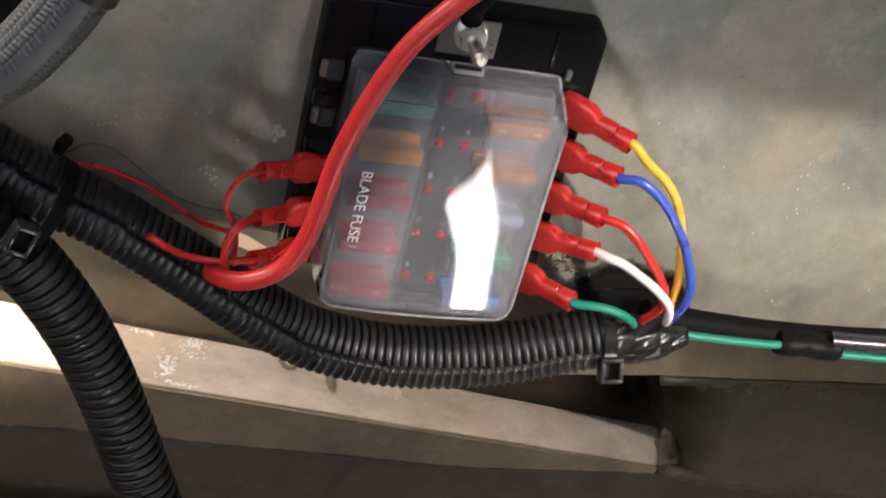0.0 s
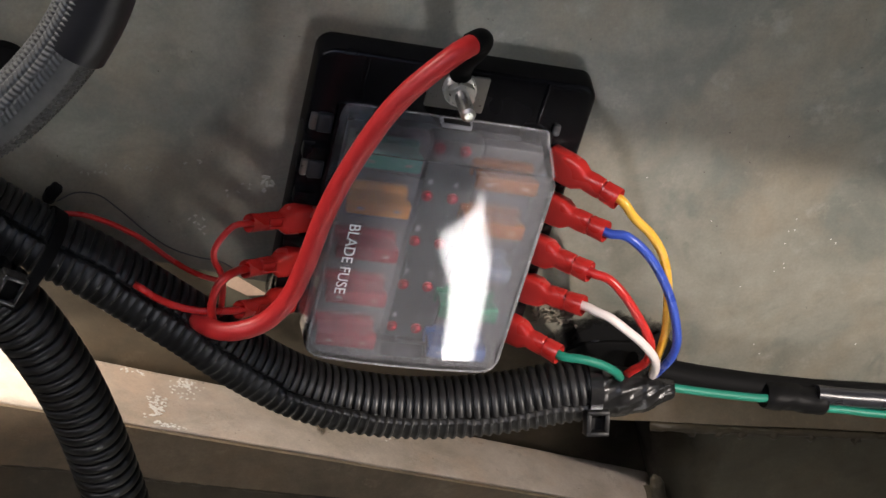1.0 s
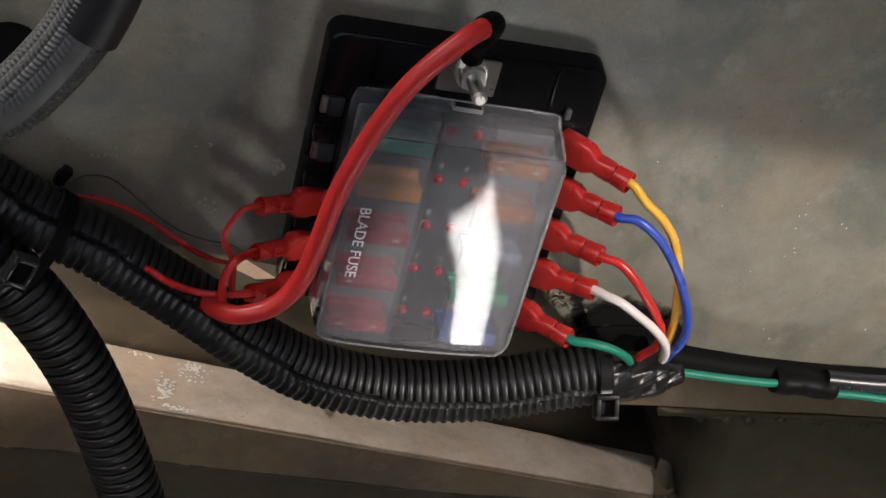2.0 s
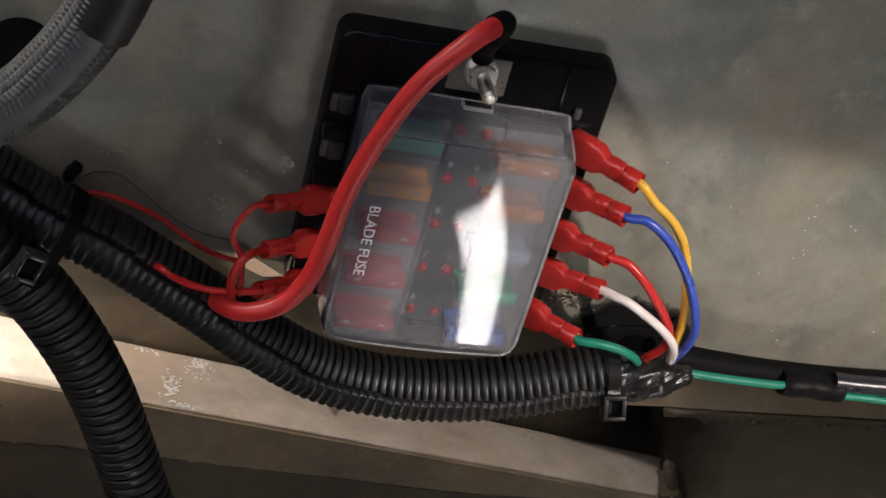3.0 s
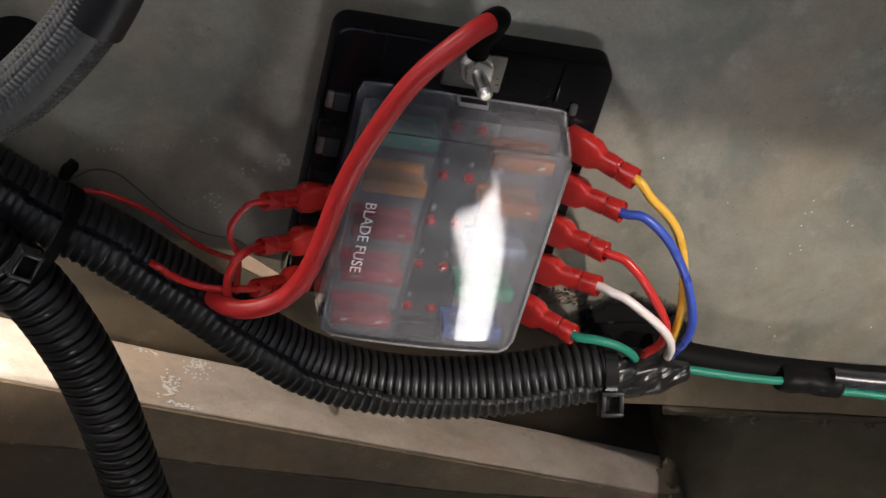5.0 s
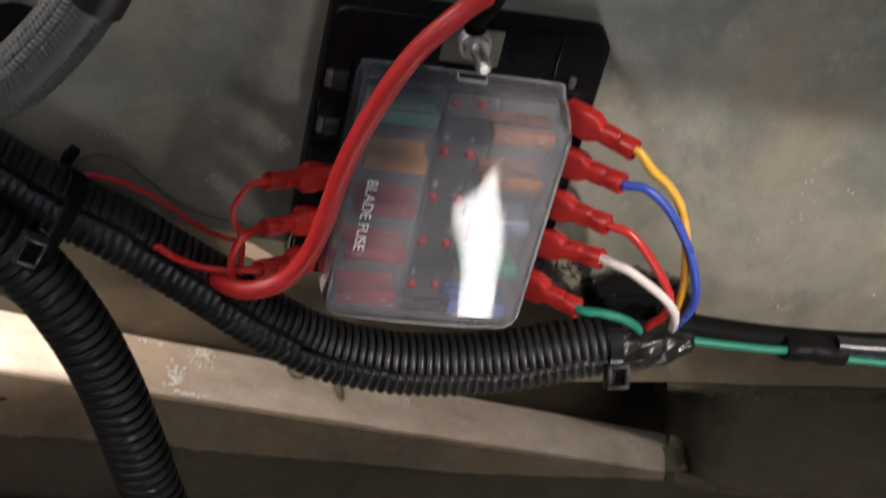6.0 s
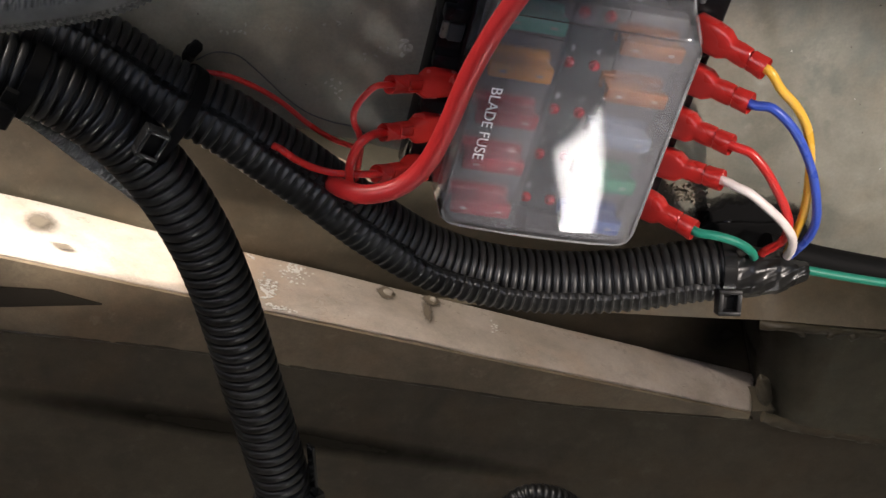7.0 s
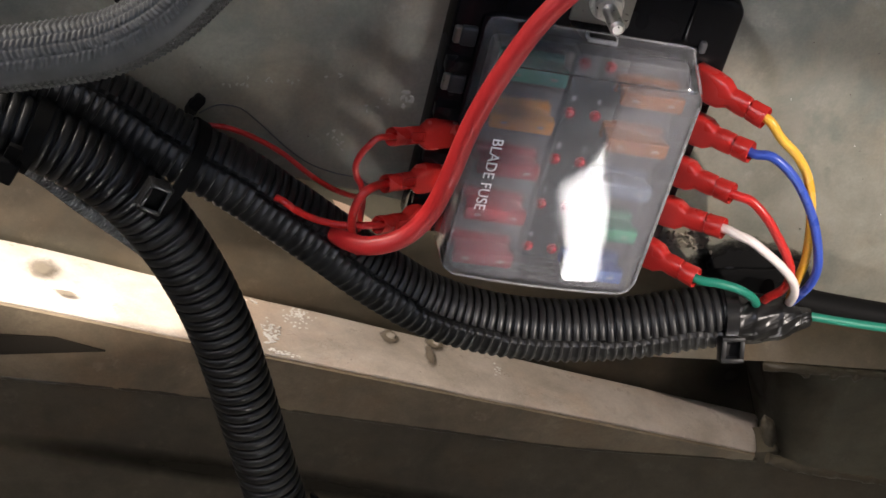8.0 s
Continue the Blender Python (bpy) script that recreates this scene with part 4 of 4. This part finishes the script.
wire("blue_wire", "blue wire curving down from a red spade connector", [(54.2, 4.4, 26), (60.0, 4.2, 29), (66.9, -2.7, 30), (72.7, -13.0, 30), (76.7, -23.5, 30), (79.6, -35.8, 29), (79.9, -44.3, 27), (78.4, -51.7, 24), (77.3, -60.8, 18)], 1.45, M_BLUE, starts["2"])
wire("red_wire", "red wire curving down from a red spade connector", [(50.3, -10.0, 26), (55.7, -11.5, 28.5), (60.5, -16.9, 30), (64.8, -24.1, 30), (68.8, -31.8, 30), (71.7, -39.8, 28), (71.7, -48.5, 25), (67.9, -54.5, 22), (67.3, -62.5, 16)], 1.45, M_REDWIRE, starts["3"])
wire("white_wire", "white wire curving down from a red spade connector", [(49.1, -22.8, 26), (52.3, -23.1, 29), (56.3, -24.4, 31), (61.6, -28.9, 32), (67.4, -34.9, 32), (72.0, -41.8, 31), (74.5, -50.0, 27), (76.8, -62.8, 17)], 1.45, M_WHITE, starts["4"])
wire("green_wire", "green wire leading from a red spade connector into the loom", [(42.4, -41.4, 26), (49.0, -42.4, 28), (56.1, -45.5, 28), (61.7, -51.0, 26), (66.2, -60.6, 19)], 1.45, M_GREEN, starts["5"])
lefts = {k: box_point(-33.5, y, 9.5) for k, y in zip("321", ROWS_Y)}
wire("red_wire", "thin red wire looping down from a red spade connector", [(-51.7, 16.2, 25), (-56.0, 17.2, 27.5), (-59.8, 13.6, 28), (-62.1, 9.4, 28), (-62.1, 5.4, 28), (-60.9, 2.2, 28), (-60.6, -4, 26), (-61.5, -13, 22), (-62.5, -22, 18)], 0.95, M_REDWIRE, lefts["1"])
wire("red_wire", "red wire looping down from a red spade connector", [(-54.0, -0.8, 23.5), (-58.4, 2.2, 30), (-61.4, 0.3, 31.5), (-63.8, -5.0, 32), (-64.4, -10.8, 32), (-63.6, -16.5, 30), (-62.8, -23, 26)], 1.3, M_REDWIRE, lefts["2"])
wire("red_wire", "red wire running from a red spade connector into the loom", [(-56.6, -11.8, 28.5), (-63.1, -10.1, 30.5), (-69.0, -9.2, 30.5), (-75.2, -7.1, 30), (-80.3, -3.9, 29.5), (-83.6, -1.3, 28.5), (-86.2, -3.6, 23), (-87.4, -9.5, 14)], 1.1, M_REDWIRE, lefts["3"])
wire("red_wire", "thin red wire lying along the black loom", [(-110, 13.6, 8), (-105, 13.1, 8), (-98.8, 11.8, 8), (-91.2, 7.8, 8), (-83.5, 1.9, 8), (-76.1, -6.0, 8), (-69, -12.7, 7), (-62, -18.4, 3.5), (-58, -23, -6)], 0.85, M_REDWIRE)

# heavy supply cable with its lug
pts = [(11.9, 75.2, 36), (3.6, 74.0, 42), (-10.6, 62.3, 43), (-22.4, 45.0, 42.5), (-30.6, 28.8, 42), (-36.8, 11.4, 41), (-42.3, -1.0, 40), (-50.0, -8.6, 40), (-59.5, -11.9, 38.5), (-66.5, -14.0, 32), (-70.5, -20.5, 18)]
line = [W(*p) for p in pts]
supply = thing("supply_cable", "thick red supply cable looping from the stud over the cover", "cable", Matrix.Translation(line[0]))
part("jacket", tube(line, 2.85 * MM, 0.002, 20), M_CABLE, supply)
lug_at = box_point(SX, SY, 11.3)
part("heat_shrink", tube([W(9.5, 75.3, 38), W(12.4, 74.9, 35), W(13.2, 72, 31), W(12.4, 67, 26), W(11.6, 62, 20), W(11.2, 57, 14.5), W(11.1, 53.2, 12.6)], 3.25 * MM, 0.0015, 18), M_RUBBER, supply, "black heat-shrink sleeve")
part("ring_lug", join(cylinder(lug_at - Vector((0, 0.0009, 0)), lug_at + Vector((0, 0.0009, 0)), 4.9 * MM, 28, None, 0.3 * MM)), M_STEEL, supply, "plated ring lug")

# green strand and taped cable along the panel's lower edge
ob = wire("green_wire", "green wire running along the panel edge to black tape", [(72, -61.5, 18), (79, -64.5, 18.5), (97.4, -70.3, 18), (114.5, -75.7, 16.6), (120.5, -77.6, 15.6), (127, -79.9, 14.5), (133, -81.9, 14), (139.1, -84.2, 15), (152.1, -87.4, 15), (166.5, -91.0, 15), (230, -106, 14)], 1.45, M_GREEN)
edge_cable = thing("edge_cable", "black taped cable running along the steel panel edge", "cable", Matrix.Translation(W(86, -70, 9)))
part("jacket", tube([W(72, -62, 10), W(88, -68.5, 9), W(104, -73.5, 9), W(121, -78.2, 9), W(146, -84, 9), W(171, -89.5, 8), W(240, -104, 8)], 4.7 * MM, 0.003, 20), M_RUBBER, edge_cable)
tape_run = curve_points([W(119.8, -77.9, 12.6), W(124, -79.0, 12.6), W(131, -80.8, 12.6), W(138, -82.5, 12.6), W(142.5, -83.5, 12.6)], 0.0012)


def edge_tape(i):
    """Flat overlapping turns of tape with a pinched, glossy lower hem."""
    f = i / (len(tape_run) - 1)
    out = []
    for k in range(28):
        a = 2 * math.pi * k / 28
        x, y = math.cos(a), math.sin(a)
        q = min(1.0, 0.9 + 0.08 * min(i, len(tape_run) - 1 - i)) + 0.05 * noise.noise((2 * x, 2 * y + i * 0.25, 3)) + 0.05 * math.tanh(8 * math.sin(f * 9 + a))
        out.append((x * 5.6 * q * MM, y * 4.7 * q * MM))
    return out


part("tape_band", sweep(tape_run, edge_tape), M_DULLTAPE, edge_cable, "black tape band")
part("inner_sleeve", tube([W(139, -79.6, 13.5), W(150, -82.0, 13.8), W(165, -85.0, 13.8), W(180, -88.4, 13.5), W(240, -101, 13)], 3.3 * MM, 0.003, 18), M_GREY, edge_cable, "grey cable sheath")


def band(centre, d, rx, ry, width, thick=1.2):
    """A flat strap closed round an oval, square to d."""
    d = Vector(d).normalized()
    lead = Vector((0, -1, 0)) if abs(d.y) < 0.9 else Vector((1, 0, 0))
    s = (lead - d * d.dot(lead)).normalized()
    u = d.cross(s)
    bm = bmesh.new()
    n = 40
    rings = []
    for z, k in ((-width / 2, 0), (-width / 2, thick), (width / 2, thick), (width / 2, 0)):
        rings.append([bm.verts.new(centre + (d * z + s * (rx + k) * math.cos(2 * math.pi * j / n) + u * (ry + k) * math.sin(2 * math.pi * j / n)) * MM) for j in range(n)])
    for a in range(4):
        p, q = rings[a], rings[(a + 1) % 4]
        for j in range(n):
            bm.faces.new((p[j], p[(j + 1) % n], q[(j + 1) % n], q[j]))
    bmesh.ops.recalc_face_normals(bm, faces=bm.faces)
    return bm


# ---- corrugated looms ----
def loom(pts, r, pitch, slit, side=(0, -1, 0), n=36, tight=1.0):
    """Split corrugated conduit: square-shouldered ribs, with an overlapping slit along its length."""
    shape = [(0.0, 0.0), (0.03, 0.70), (0.10, 0.96), (0.38, 1.0), (0.66, 0.96), (0.73, 0.70), (0.76, 0.0), (0.999, 0.0)]
    depth = 0.12 * r
    fine = curve_points(pts, 0.0002)
    path, run, gone = [fine[0]], 0.0, 0.0
    for p, q in zip(fine, fine[1:]):
        gone += (q - p).length
        if gone - run >= pitch * min(1.0, tight + (1 - tight) * gone / 0.14):          # ribs crowd at the bent start
            path.append(q)
            run = gone
    cuts = []
    for i in range(len(path) - 1):
        for f, up in shape[:-1]:
            cuts.append((path[i].lerp(path[i + 1], f), up))
    line = [c[0] for c in cuts]

    last = len(cuts) - 1

    def section(i):
        where = slit[0] + (slit[1] - slit[0]) * i / last if slit else 0.0
        out = []
        for k in range(n):
            a = 2 * math.pi * k / n
            off = (a - where + math.pi) % (2 * math.pi) - math.pi
            up = cuts[i][1] if off < 0 or not slit else cuts[min(i + 4, last)][1]
            if slit and 0 < off < 1.5:
                up = 0.4 + 0.6 * up                                      # shallower ribs on the free flap
            q = r - depth + depth * up
            if not slit:
                pass
            elif abs(off) < math.pi / n * 1.01:
                q = r - depth * 1.5
            elif 0 < off < 1.5:
                q += 0.085 * r * min(off / 0.5, 1.0, (1.5 - off) / 0.5)       # the free edge's side stands out
            out.append((q * math.cos(a), q * math.sin(a)))
        return out
    return sweep(line, section, side)


LOOM = [(-150, 38, 14), (-135, 29, 14), (-122, 18, 15), (-109.4, 9, 17), (-97.7, 0.9, 18), (-86.6, -9.4, 18), (-72.9, -22.5, 18), (-56.9, -38.6, 18), (-40, -52, 18), (-20.2, -60.7, 18), (2, -65.3, 18), (24.6, -66, 18), (43.6, -64, 18), (58.9, -62.8, 18)]
main = thing("cable_loom", "black corrugated split loom sagging under the fuse box", "cable conduit", Matrix.Translation(W(0, -65, 18)), "looms")
part("conduit", loom([W(*p) for p in LOOM], 10.0 * MM, 2.8 * MM, (-0.75, -0.02), n=64), M_LOOM, main, shade=60)
tape_line = curve_points([W(55, -63.6, 18), W(63, -64.6, 18.8), W(72, -65.0, 19.6), W(79, -65.2, 20.0), W(84, -65.4, 20.0)], 0.0006)


def tape_section(i):
    """Tape wound over the loom's end: it narrows, and its slanting folds run along it."""
    f = i / (len(tape_line) - 1)
    r = 9.9 - 3.3 * min(1.0, f * 1.25) - 4.0 * max(0.0, (f - 0.62) / 0.38) ** 1.4 + 0.12 * math.tanh(5 * math.sin(i * 0.42))
    out = []
    for k in range(84):
        a = 2 * math.pi * k / 84
        x, y = math.cos(a + 0.035 * i), math.sin(a + 0.035 * i)
        fold = 1 - abs(noise.noise((3.0 * x, 3.0 * y, i * 0.035)))
        fine = 1 - abs(noise.noise((7 * x, 7 * y, i * 0.06 + 7)))
        q = r + 0.3 * noise.noise((2 * x, 2 * y, i * 0.05)) + 0.55 * fold ** 5 + 0.10 * fine ** 4 - 0.3
        out.append((q * MM * math.cos(a), q * MM * math.sin(a)))
    return out


part("tape_wrap", sweep(tape_line, tape_section), M_TAPE, main, "wrinkled shiny black tape wrap", shade=50)

HANG = [(-190, 34, 26), (-166.2, 31.5, 26), (-157.5, 28.4, 26), (-143.8, 20.1, 26), (-130.2, 7.2, 26), (-119.2, -10.1, 26), (-111.0, -30.8, 26), (-106.0, -51, 26), (-102.7, -72, 26), (-99.6, -95, 26), (-95.4, -125, 26), (-91.5, -156, 26), (-88, -215, 20), (-88, -300, 10)]
hang = thing("cable_loom", "black corrugated loom hanging down past the bar", "cable conduit", Matrix.Translation(W(-118, -10, 26)), "looms")
part("conduit", loom([W(*p) for p in HANG], 10.1 * MM, 3.85 * MM, None, n=44, tight=0.8), M_LOOM, hang, shade=60)

part("strap", band(W(-92.5, -152, 26), (0.08, 0, -1), 10.2, 10.2, 5), M_TIE, hang, "black nylon strap")
part("strap_head", oriented(join(bbox(-3.4, 3.4, -4, 4, -2.2, 2.2, 0.8), bbox(-1.8, 1.8, 3.6, 26, -0.6, 0.6, 0.3)), W(-82.0, -146, 31), (0.6, -0.8, 0), (0, 0, 1)), M_TIE, hang, "glossy tie head with its tail")

low_loom = thing("cable_loom", "small black corrugated loom by the lower plate", "cable conduit", Matrix.Translation(W(25, -330, -125)), "looms")
part("conduit", loom([W(*p) for p in ((-2.9, -379.7, -158), (5.5, -340.5, -125), (19.9, -326.2, -125), (41.1, -332.7, -125), (64.1, -361.4, -125), (79.8, -403.4, -158))], 5.5 * MM, 3.1 * MM, None, n=28), M_LOOM, low_loom, shade=60)

sleeve = thing("braided_sleeve", "thin grey braided cable sleeve beneath the looms", "cable", Matrix.Translation(W(-141, -8, 18)))
part("sleeve", loom([W(-185, 22, 16), W(-158.7, 10.7, 18), W(-141.1, -7.8, 18), W(-125.3, -25.1, 18), W(-113, -50, 12), W(-108, -90, 4)], 2.5 * MM, 0.9 * MM, None, n=16), M_SLEEVE, sleeve)


# ---- ties ----
tie = thing("cable_tie", "black nylon tie clamping the loom end", "cable tie", Matrix.Translation(W(60, -63, 18)), "cable ties")
part("strap", band(W(55.5, -63.2, 18), (1, 0, -0.06), 10.1, 10.1, 4.2), M_TIE, tie)
frame_bars = join(bbox(-3.9, 3.9, 2.6, 4.2, -2.6, 2.6, 0.5), bbox(-3.9, 3.9, -4.4, -2.8, -2.6, 2.6, 0.5), bbox(-3.9, -2.2, -3.2, 3.0, -2.5, 2.5, 0.4), bbox(2.2, 3.9, -3.2, 3.0, -2.5, 2.5, 0.4), bbox(-2.4, 2.4, -3, 2.8, -2.4, -0.8, 0.1))
part("head", oriented(frame_bars, W(55.6, -68.4, 29.5), (1, 0, -0.1), (0.05, 0.45, 0.9)), M_DULLTIE, tie, "square hollow tie head")

tie2 = thing("cable_tie", "shiny black tie binding two looms with a tail", "cable tie", Matrix.Translation(W(-114, 8, 22)), "cable ties")
part("strap", band(W(-115, 6, 20.5), (0.75, 0, -0.66), 15.3, 16.3, 3.6), M_RUBBER, tie2)
head = join(bbox(-3.6, 3.6, 3.0, 4.6, -2.4, 2.4, 0.6, 3), bbox(-3.6, 3.6, -4.6, -3.0, -2.4, 2.4, 0.6, 3), bbox(-3.6, -2.2, -3.4, 3.4, -2.4, 2.4, 0.6, 3), bbox(2.2, 3.6, -3.4, 3.4, -2.4, 2.4, 0.6, 3))
part("head", oriented(head, W(-118.6, 8.6, 37), (0.77, 0.24, -0.6), (0.57, 0.18, 0.8)), M_TIE, tie2, "glossy tie head")
part("head_core", oriented(bbox(-2.4, 2.4, -3.3, 3.3, -2.2, 0.4, 0.3), W(-118.6, 8.6, 37), (0.77, 0.24, -0.6), (0.57, 0.18, 0.8)), M_RUBBER, tie2, "dull core of the tie head")
part("mount", join(cylinder(W(-109.5, 15, 2), W(-107.4, 21.0, 8), 2.0 * MM, 18, 1.8 * MM, 0.5 * MM), oriented(bbox(-2.2, 2.6, -1.7, 1.7, -1.8, 1.8, 0.9, 3), W(-106.9, 20.8, 8.0), (0.7, 0, 0.7), (-0.6, 0, 0.6))), M_RUBBER, tie2, "black push-in mount")
tie3 = thing("cable_tie", "black nylon tie with a square head round the hanging loom", "cable tie", Matrix.Translation(W(-151, 25, 26)), "cable ties")
part("strap", band(W(-150.5, 24.5, 26), (0.84, 0, -0.54), 10.3, 10.3, 4.4), M_RUBBER, tie3)
part("head", oriented(join(bbox(-3.4, 3.4, -4.4, 4.4, -2.6, 2.6, 0.7, 3), bbox(-1.9, 1.9, 4.2, 9.5, -0.8, 0.8, 0.3)), W(-157.2, 20.4, 36), (0.84, 0, -0.54), (0.40, -0.2, 0.62)), M_RUBBER, tie3, "square tie head")

# ---- braided hose across the upper corner ----
HOSE = [(-330, 96, 2), (-322, 95, 30), (-290, 92, 62), (-235, 88, 76), (-190, 84, 80), (-165, 80, 84), (-143, 79, 85), (-127, 80, 85), (-114.7, 82, 85), (-104, 87, 85), (-97, 92.5, 85), (-88.6, 101, 85), (-81.4, 111, 85), (-76, 123, 85), (-72, 140, 85), (-70, 170, 82)]
hose = thing("braided_hose", "grey woven braided hose with a dark sleeve", "hose", Matrix.Translation(W(-105, 86, 85)))


def woven(pts, r, step, n):
    """A woven skin: two sets of slanting strands that cross over and under."""
    line = curve_points([W(*p) for p in pts], step)

    def section(i):
        out = []
        for k in range(n):
            a = 2 * math.pi * k / n
            f = (9 * a / math.pi) % 2
            chevron = abs(f - 1)                                    # strands lean one way, then the other, in long rows
            stitch = 0.5 + 0.5 * math.sin(i * 1.13 + 3.6 * chevron)
            groove = min(1.0, 5 * min(chevron, 1 - chevron))
            turn = math.degrees((a + math.pi) % (2 * math.pi) - math.pi)
            plain = -4 < turn < 28                                  # a band where the weave is filled and smooth
            rr = r + (0.7 if plain else (0.3 + 0.7 * stitch ** 0.7) * (0.25 + 0.75 * groove) * 0.85)
            out.append((rr * MM * math.cos(a), rr * MM * math.sin(a)))
        return out
    return sweep(line, section)


part("braid", woven(HOSE, 6.65, 0.00025, 162), M_BRAID, hose, shade=180)
part("sleeve", tube([W(-84.2, 104.2, 87), W(-79.4, 111.8, 87), W(-75.9, 119.2, 87), W(-72.8, 128, 87)], 6.7 * MM, 0.002, 28), M_HOSESLEEVE, hose, "black sleeve on the hose")

grommet = thing("rubber_grommet", "black rubber grommet set in the steel panel", "grommet", Matrix.Translation(W(-117, 56, 0)))
part("ring", band(W(-117, 56, 2), (0, -1, 0), 7, 7, 4, 3), M_RUBBER, grommet)
part("plug", cylinder(W(-117, 56, 0), W(-117, 56, 2), 7.2 * MM, 28), M_RUBBER, grommet)

# ---- small things on the panel ----
pad = thing("rubber_pad", "black rubber flap under the wire ends on the panel", "rubber flap", Matrix.Translation(W(84, -62, 0)))
PAD = [(51, -60.4), (57, -57.6), (66, -57.8), (74, -58.8), (79, -58.6), (81.3, -57.2), (83.1, -55.6), (85.4, -56.6), (88.2, -60.2), (90.4, -64.6), (91.6, -72.0), (92.3, -80), (80, -77), (66, -72), (54, -67)]
part("sheet", plate([W(u, v, 0.5) for u, v in PAD], (0, -1, 0), 0.0016, 0.0005), M_RUBBER, pad)
# soft-edged black patch on the panel round the wire ends
PATCH = [(34, -53.8), (34, -34), (62, -34), (92, -42), (92.4, -75.7), (70, -67.4), (50, -59.9)]
part("black_patch", plate([W(u, v, 0.1) for u, v in PATCH], (0, -1, 0), 0.0003), M_WIRE_END_PATCH, panel, "soft black patch round the wire ends")
part("grey_crescent", tube([W(59.0, -59.0, 0.6), W(61.4, -58.0, 0.8), W(63.9, -59.2, 0.6)], 0.7 * MM, 0.0008, 10), M_GREY, panel, "small raised grey crescent")

# thin dark line along the panel, made as a strand
wire("dark_strand", "hair-thin dark strand lying against the panel", [(-107, 15.5, 5), (-101.7, 16.2, 2), (-95.4, 14.7, 1.6), (-91.0, 10.3, 1.5), (-86.6, 4.9, 1.5), (-82.2, -0.6, 1.5), (-76.0, -6.4, 1.5), (-68.6, -10.3, 1.5), (-61.1, -13.1, 1.4), (-55, -21.5, -2)], 0.22, M_HOLDER)


def flecks(name, spots, size, seed, mat, label, thick=0.12):
    """Thin uneven flakes that lie on the face of the panel, as one part of it."""
    rnd = random.Random(seed)
    out = []
    for u, v in spots:
        k = rnd.randint(5, 8)
        turn = rnd.uniform(0, 6.28)
        poly = []
        for q in range(k):
            a = 2 * math.pi * q / k
            r = size * rnd.uniform(0.45, 1.15)
            x, y = 1.5 * r * math.cos(a), 0.8 * r * math.sin(a)
            poly.append(W(u + x * math.cos(turn) - y * math.sin(turn), v + x * math.sin(turn) + y * math.cos(turn), 0.01))
        out.append(plate(poly, (0, -1, 0), thick * MM))
    return part(name, join(*out), mat, panel, label)


rnd = random.Random(12)
SCUFF = [(-97, 21.7), (-91.6, 22.1), (-87.9, 21.5), (-79.4, 21.3), (-68.5, 22.6), (-68.9, 3.2), (-66.8, 1), (-65.2, -0.5), (-56.7, 11.5), (-51.6, 13.2)]
flecks("scuffs", [(u + rnd.gauss(0, 1.6), v + rnd.gauss(0, 0.9)) for u, v in SCUFF for _ in range(3)], 0.5, 3, M_SCUFF_AND_LIGHT, "pale grey scuffs in the paint")
SPECKS = [(121.7, -34.8), (126.4, -14), (124.3, -18.7), (123.8, -23.7), (126.4, -18.4), (124.6, -31.8), (139.8, -23.3), (141.7, -25.1), (73.6, 6.2), (157.1, -69.9), (119, -65.9), (121.6, -70.4)]
flecks("specks", SPECKS + [(rnd.uniform(95, 165), rnd.uniform(-70, 0)) for _ in range(3)], 0.24, 4, M_WHITE_CHIP, "tiny white specks of dust", 0.2)
flecks("grit", [(rnd.uniform(-110, 165), rnd.uniform(-75, 70)) for _ in range(55)], 0.26, 5, M_STAIN, "dark grit on the paint", 0.15)
# pale flecks painted in place of a patch of light on the panel
flecks("scuffs", [(-45.8 + rnd.gauss(0, 1.6), 13.6 + rnd.gauss(0, 2.6)) for _ in range(6)], 0.9, 6, M_SCUFF_AND_LIGHT, "pale flecks painted for a light patch beside the box")
flecks("lumps", [(rnd.gauss(46, 4.2), rnd.gauss(-45.2, 2.5)) for _ in range(90)], 0.75, 7, M_GLUE, "lumpy brown glue by the wires", 0.7)
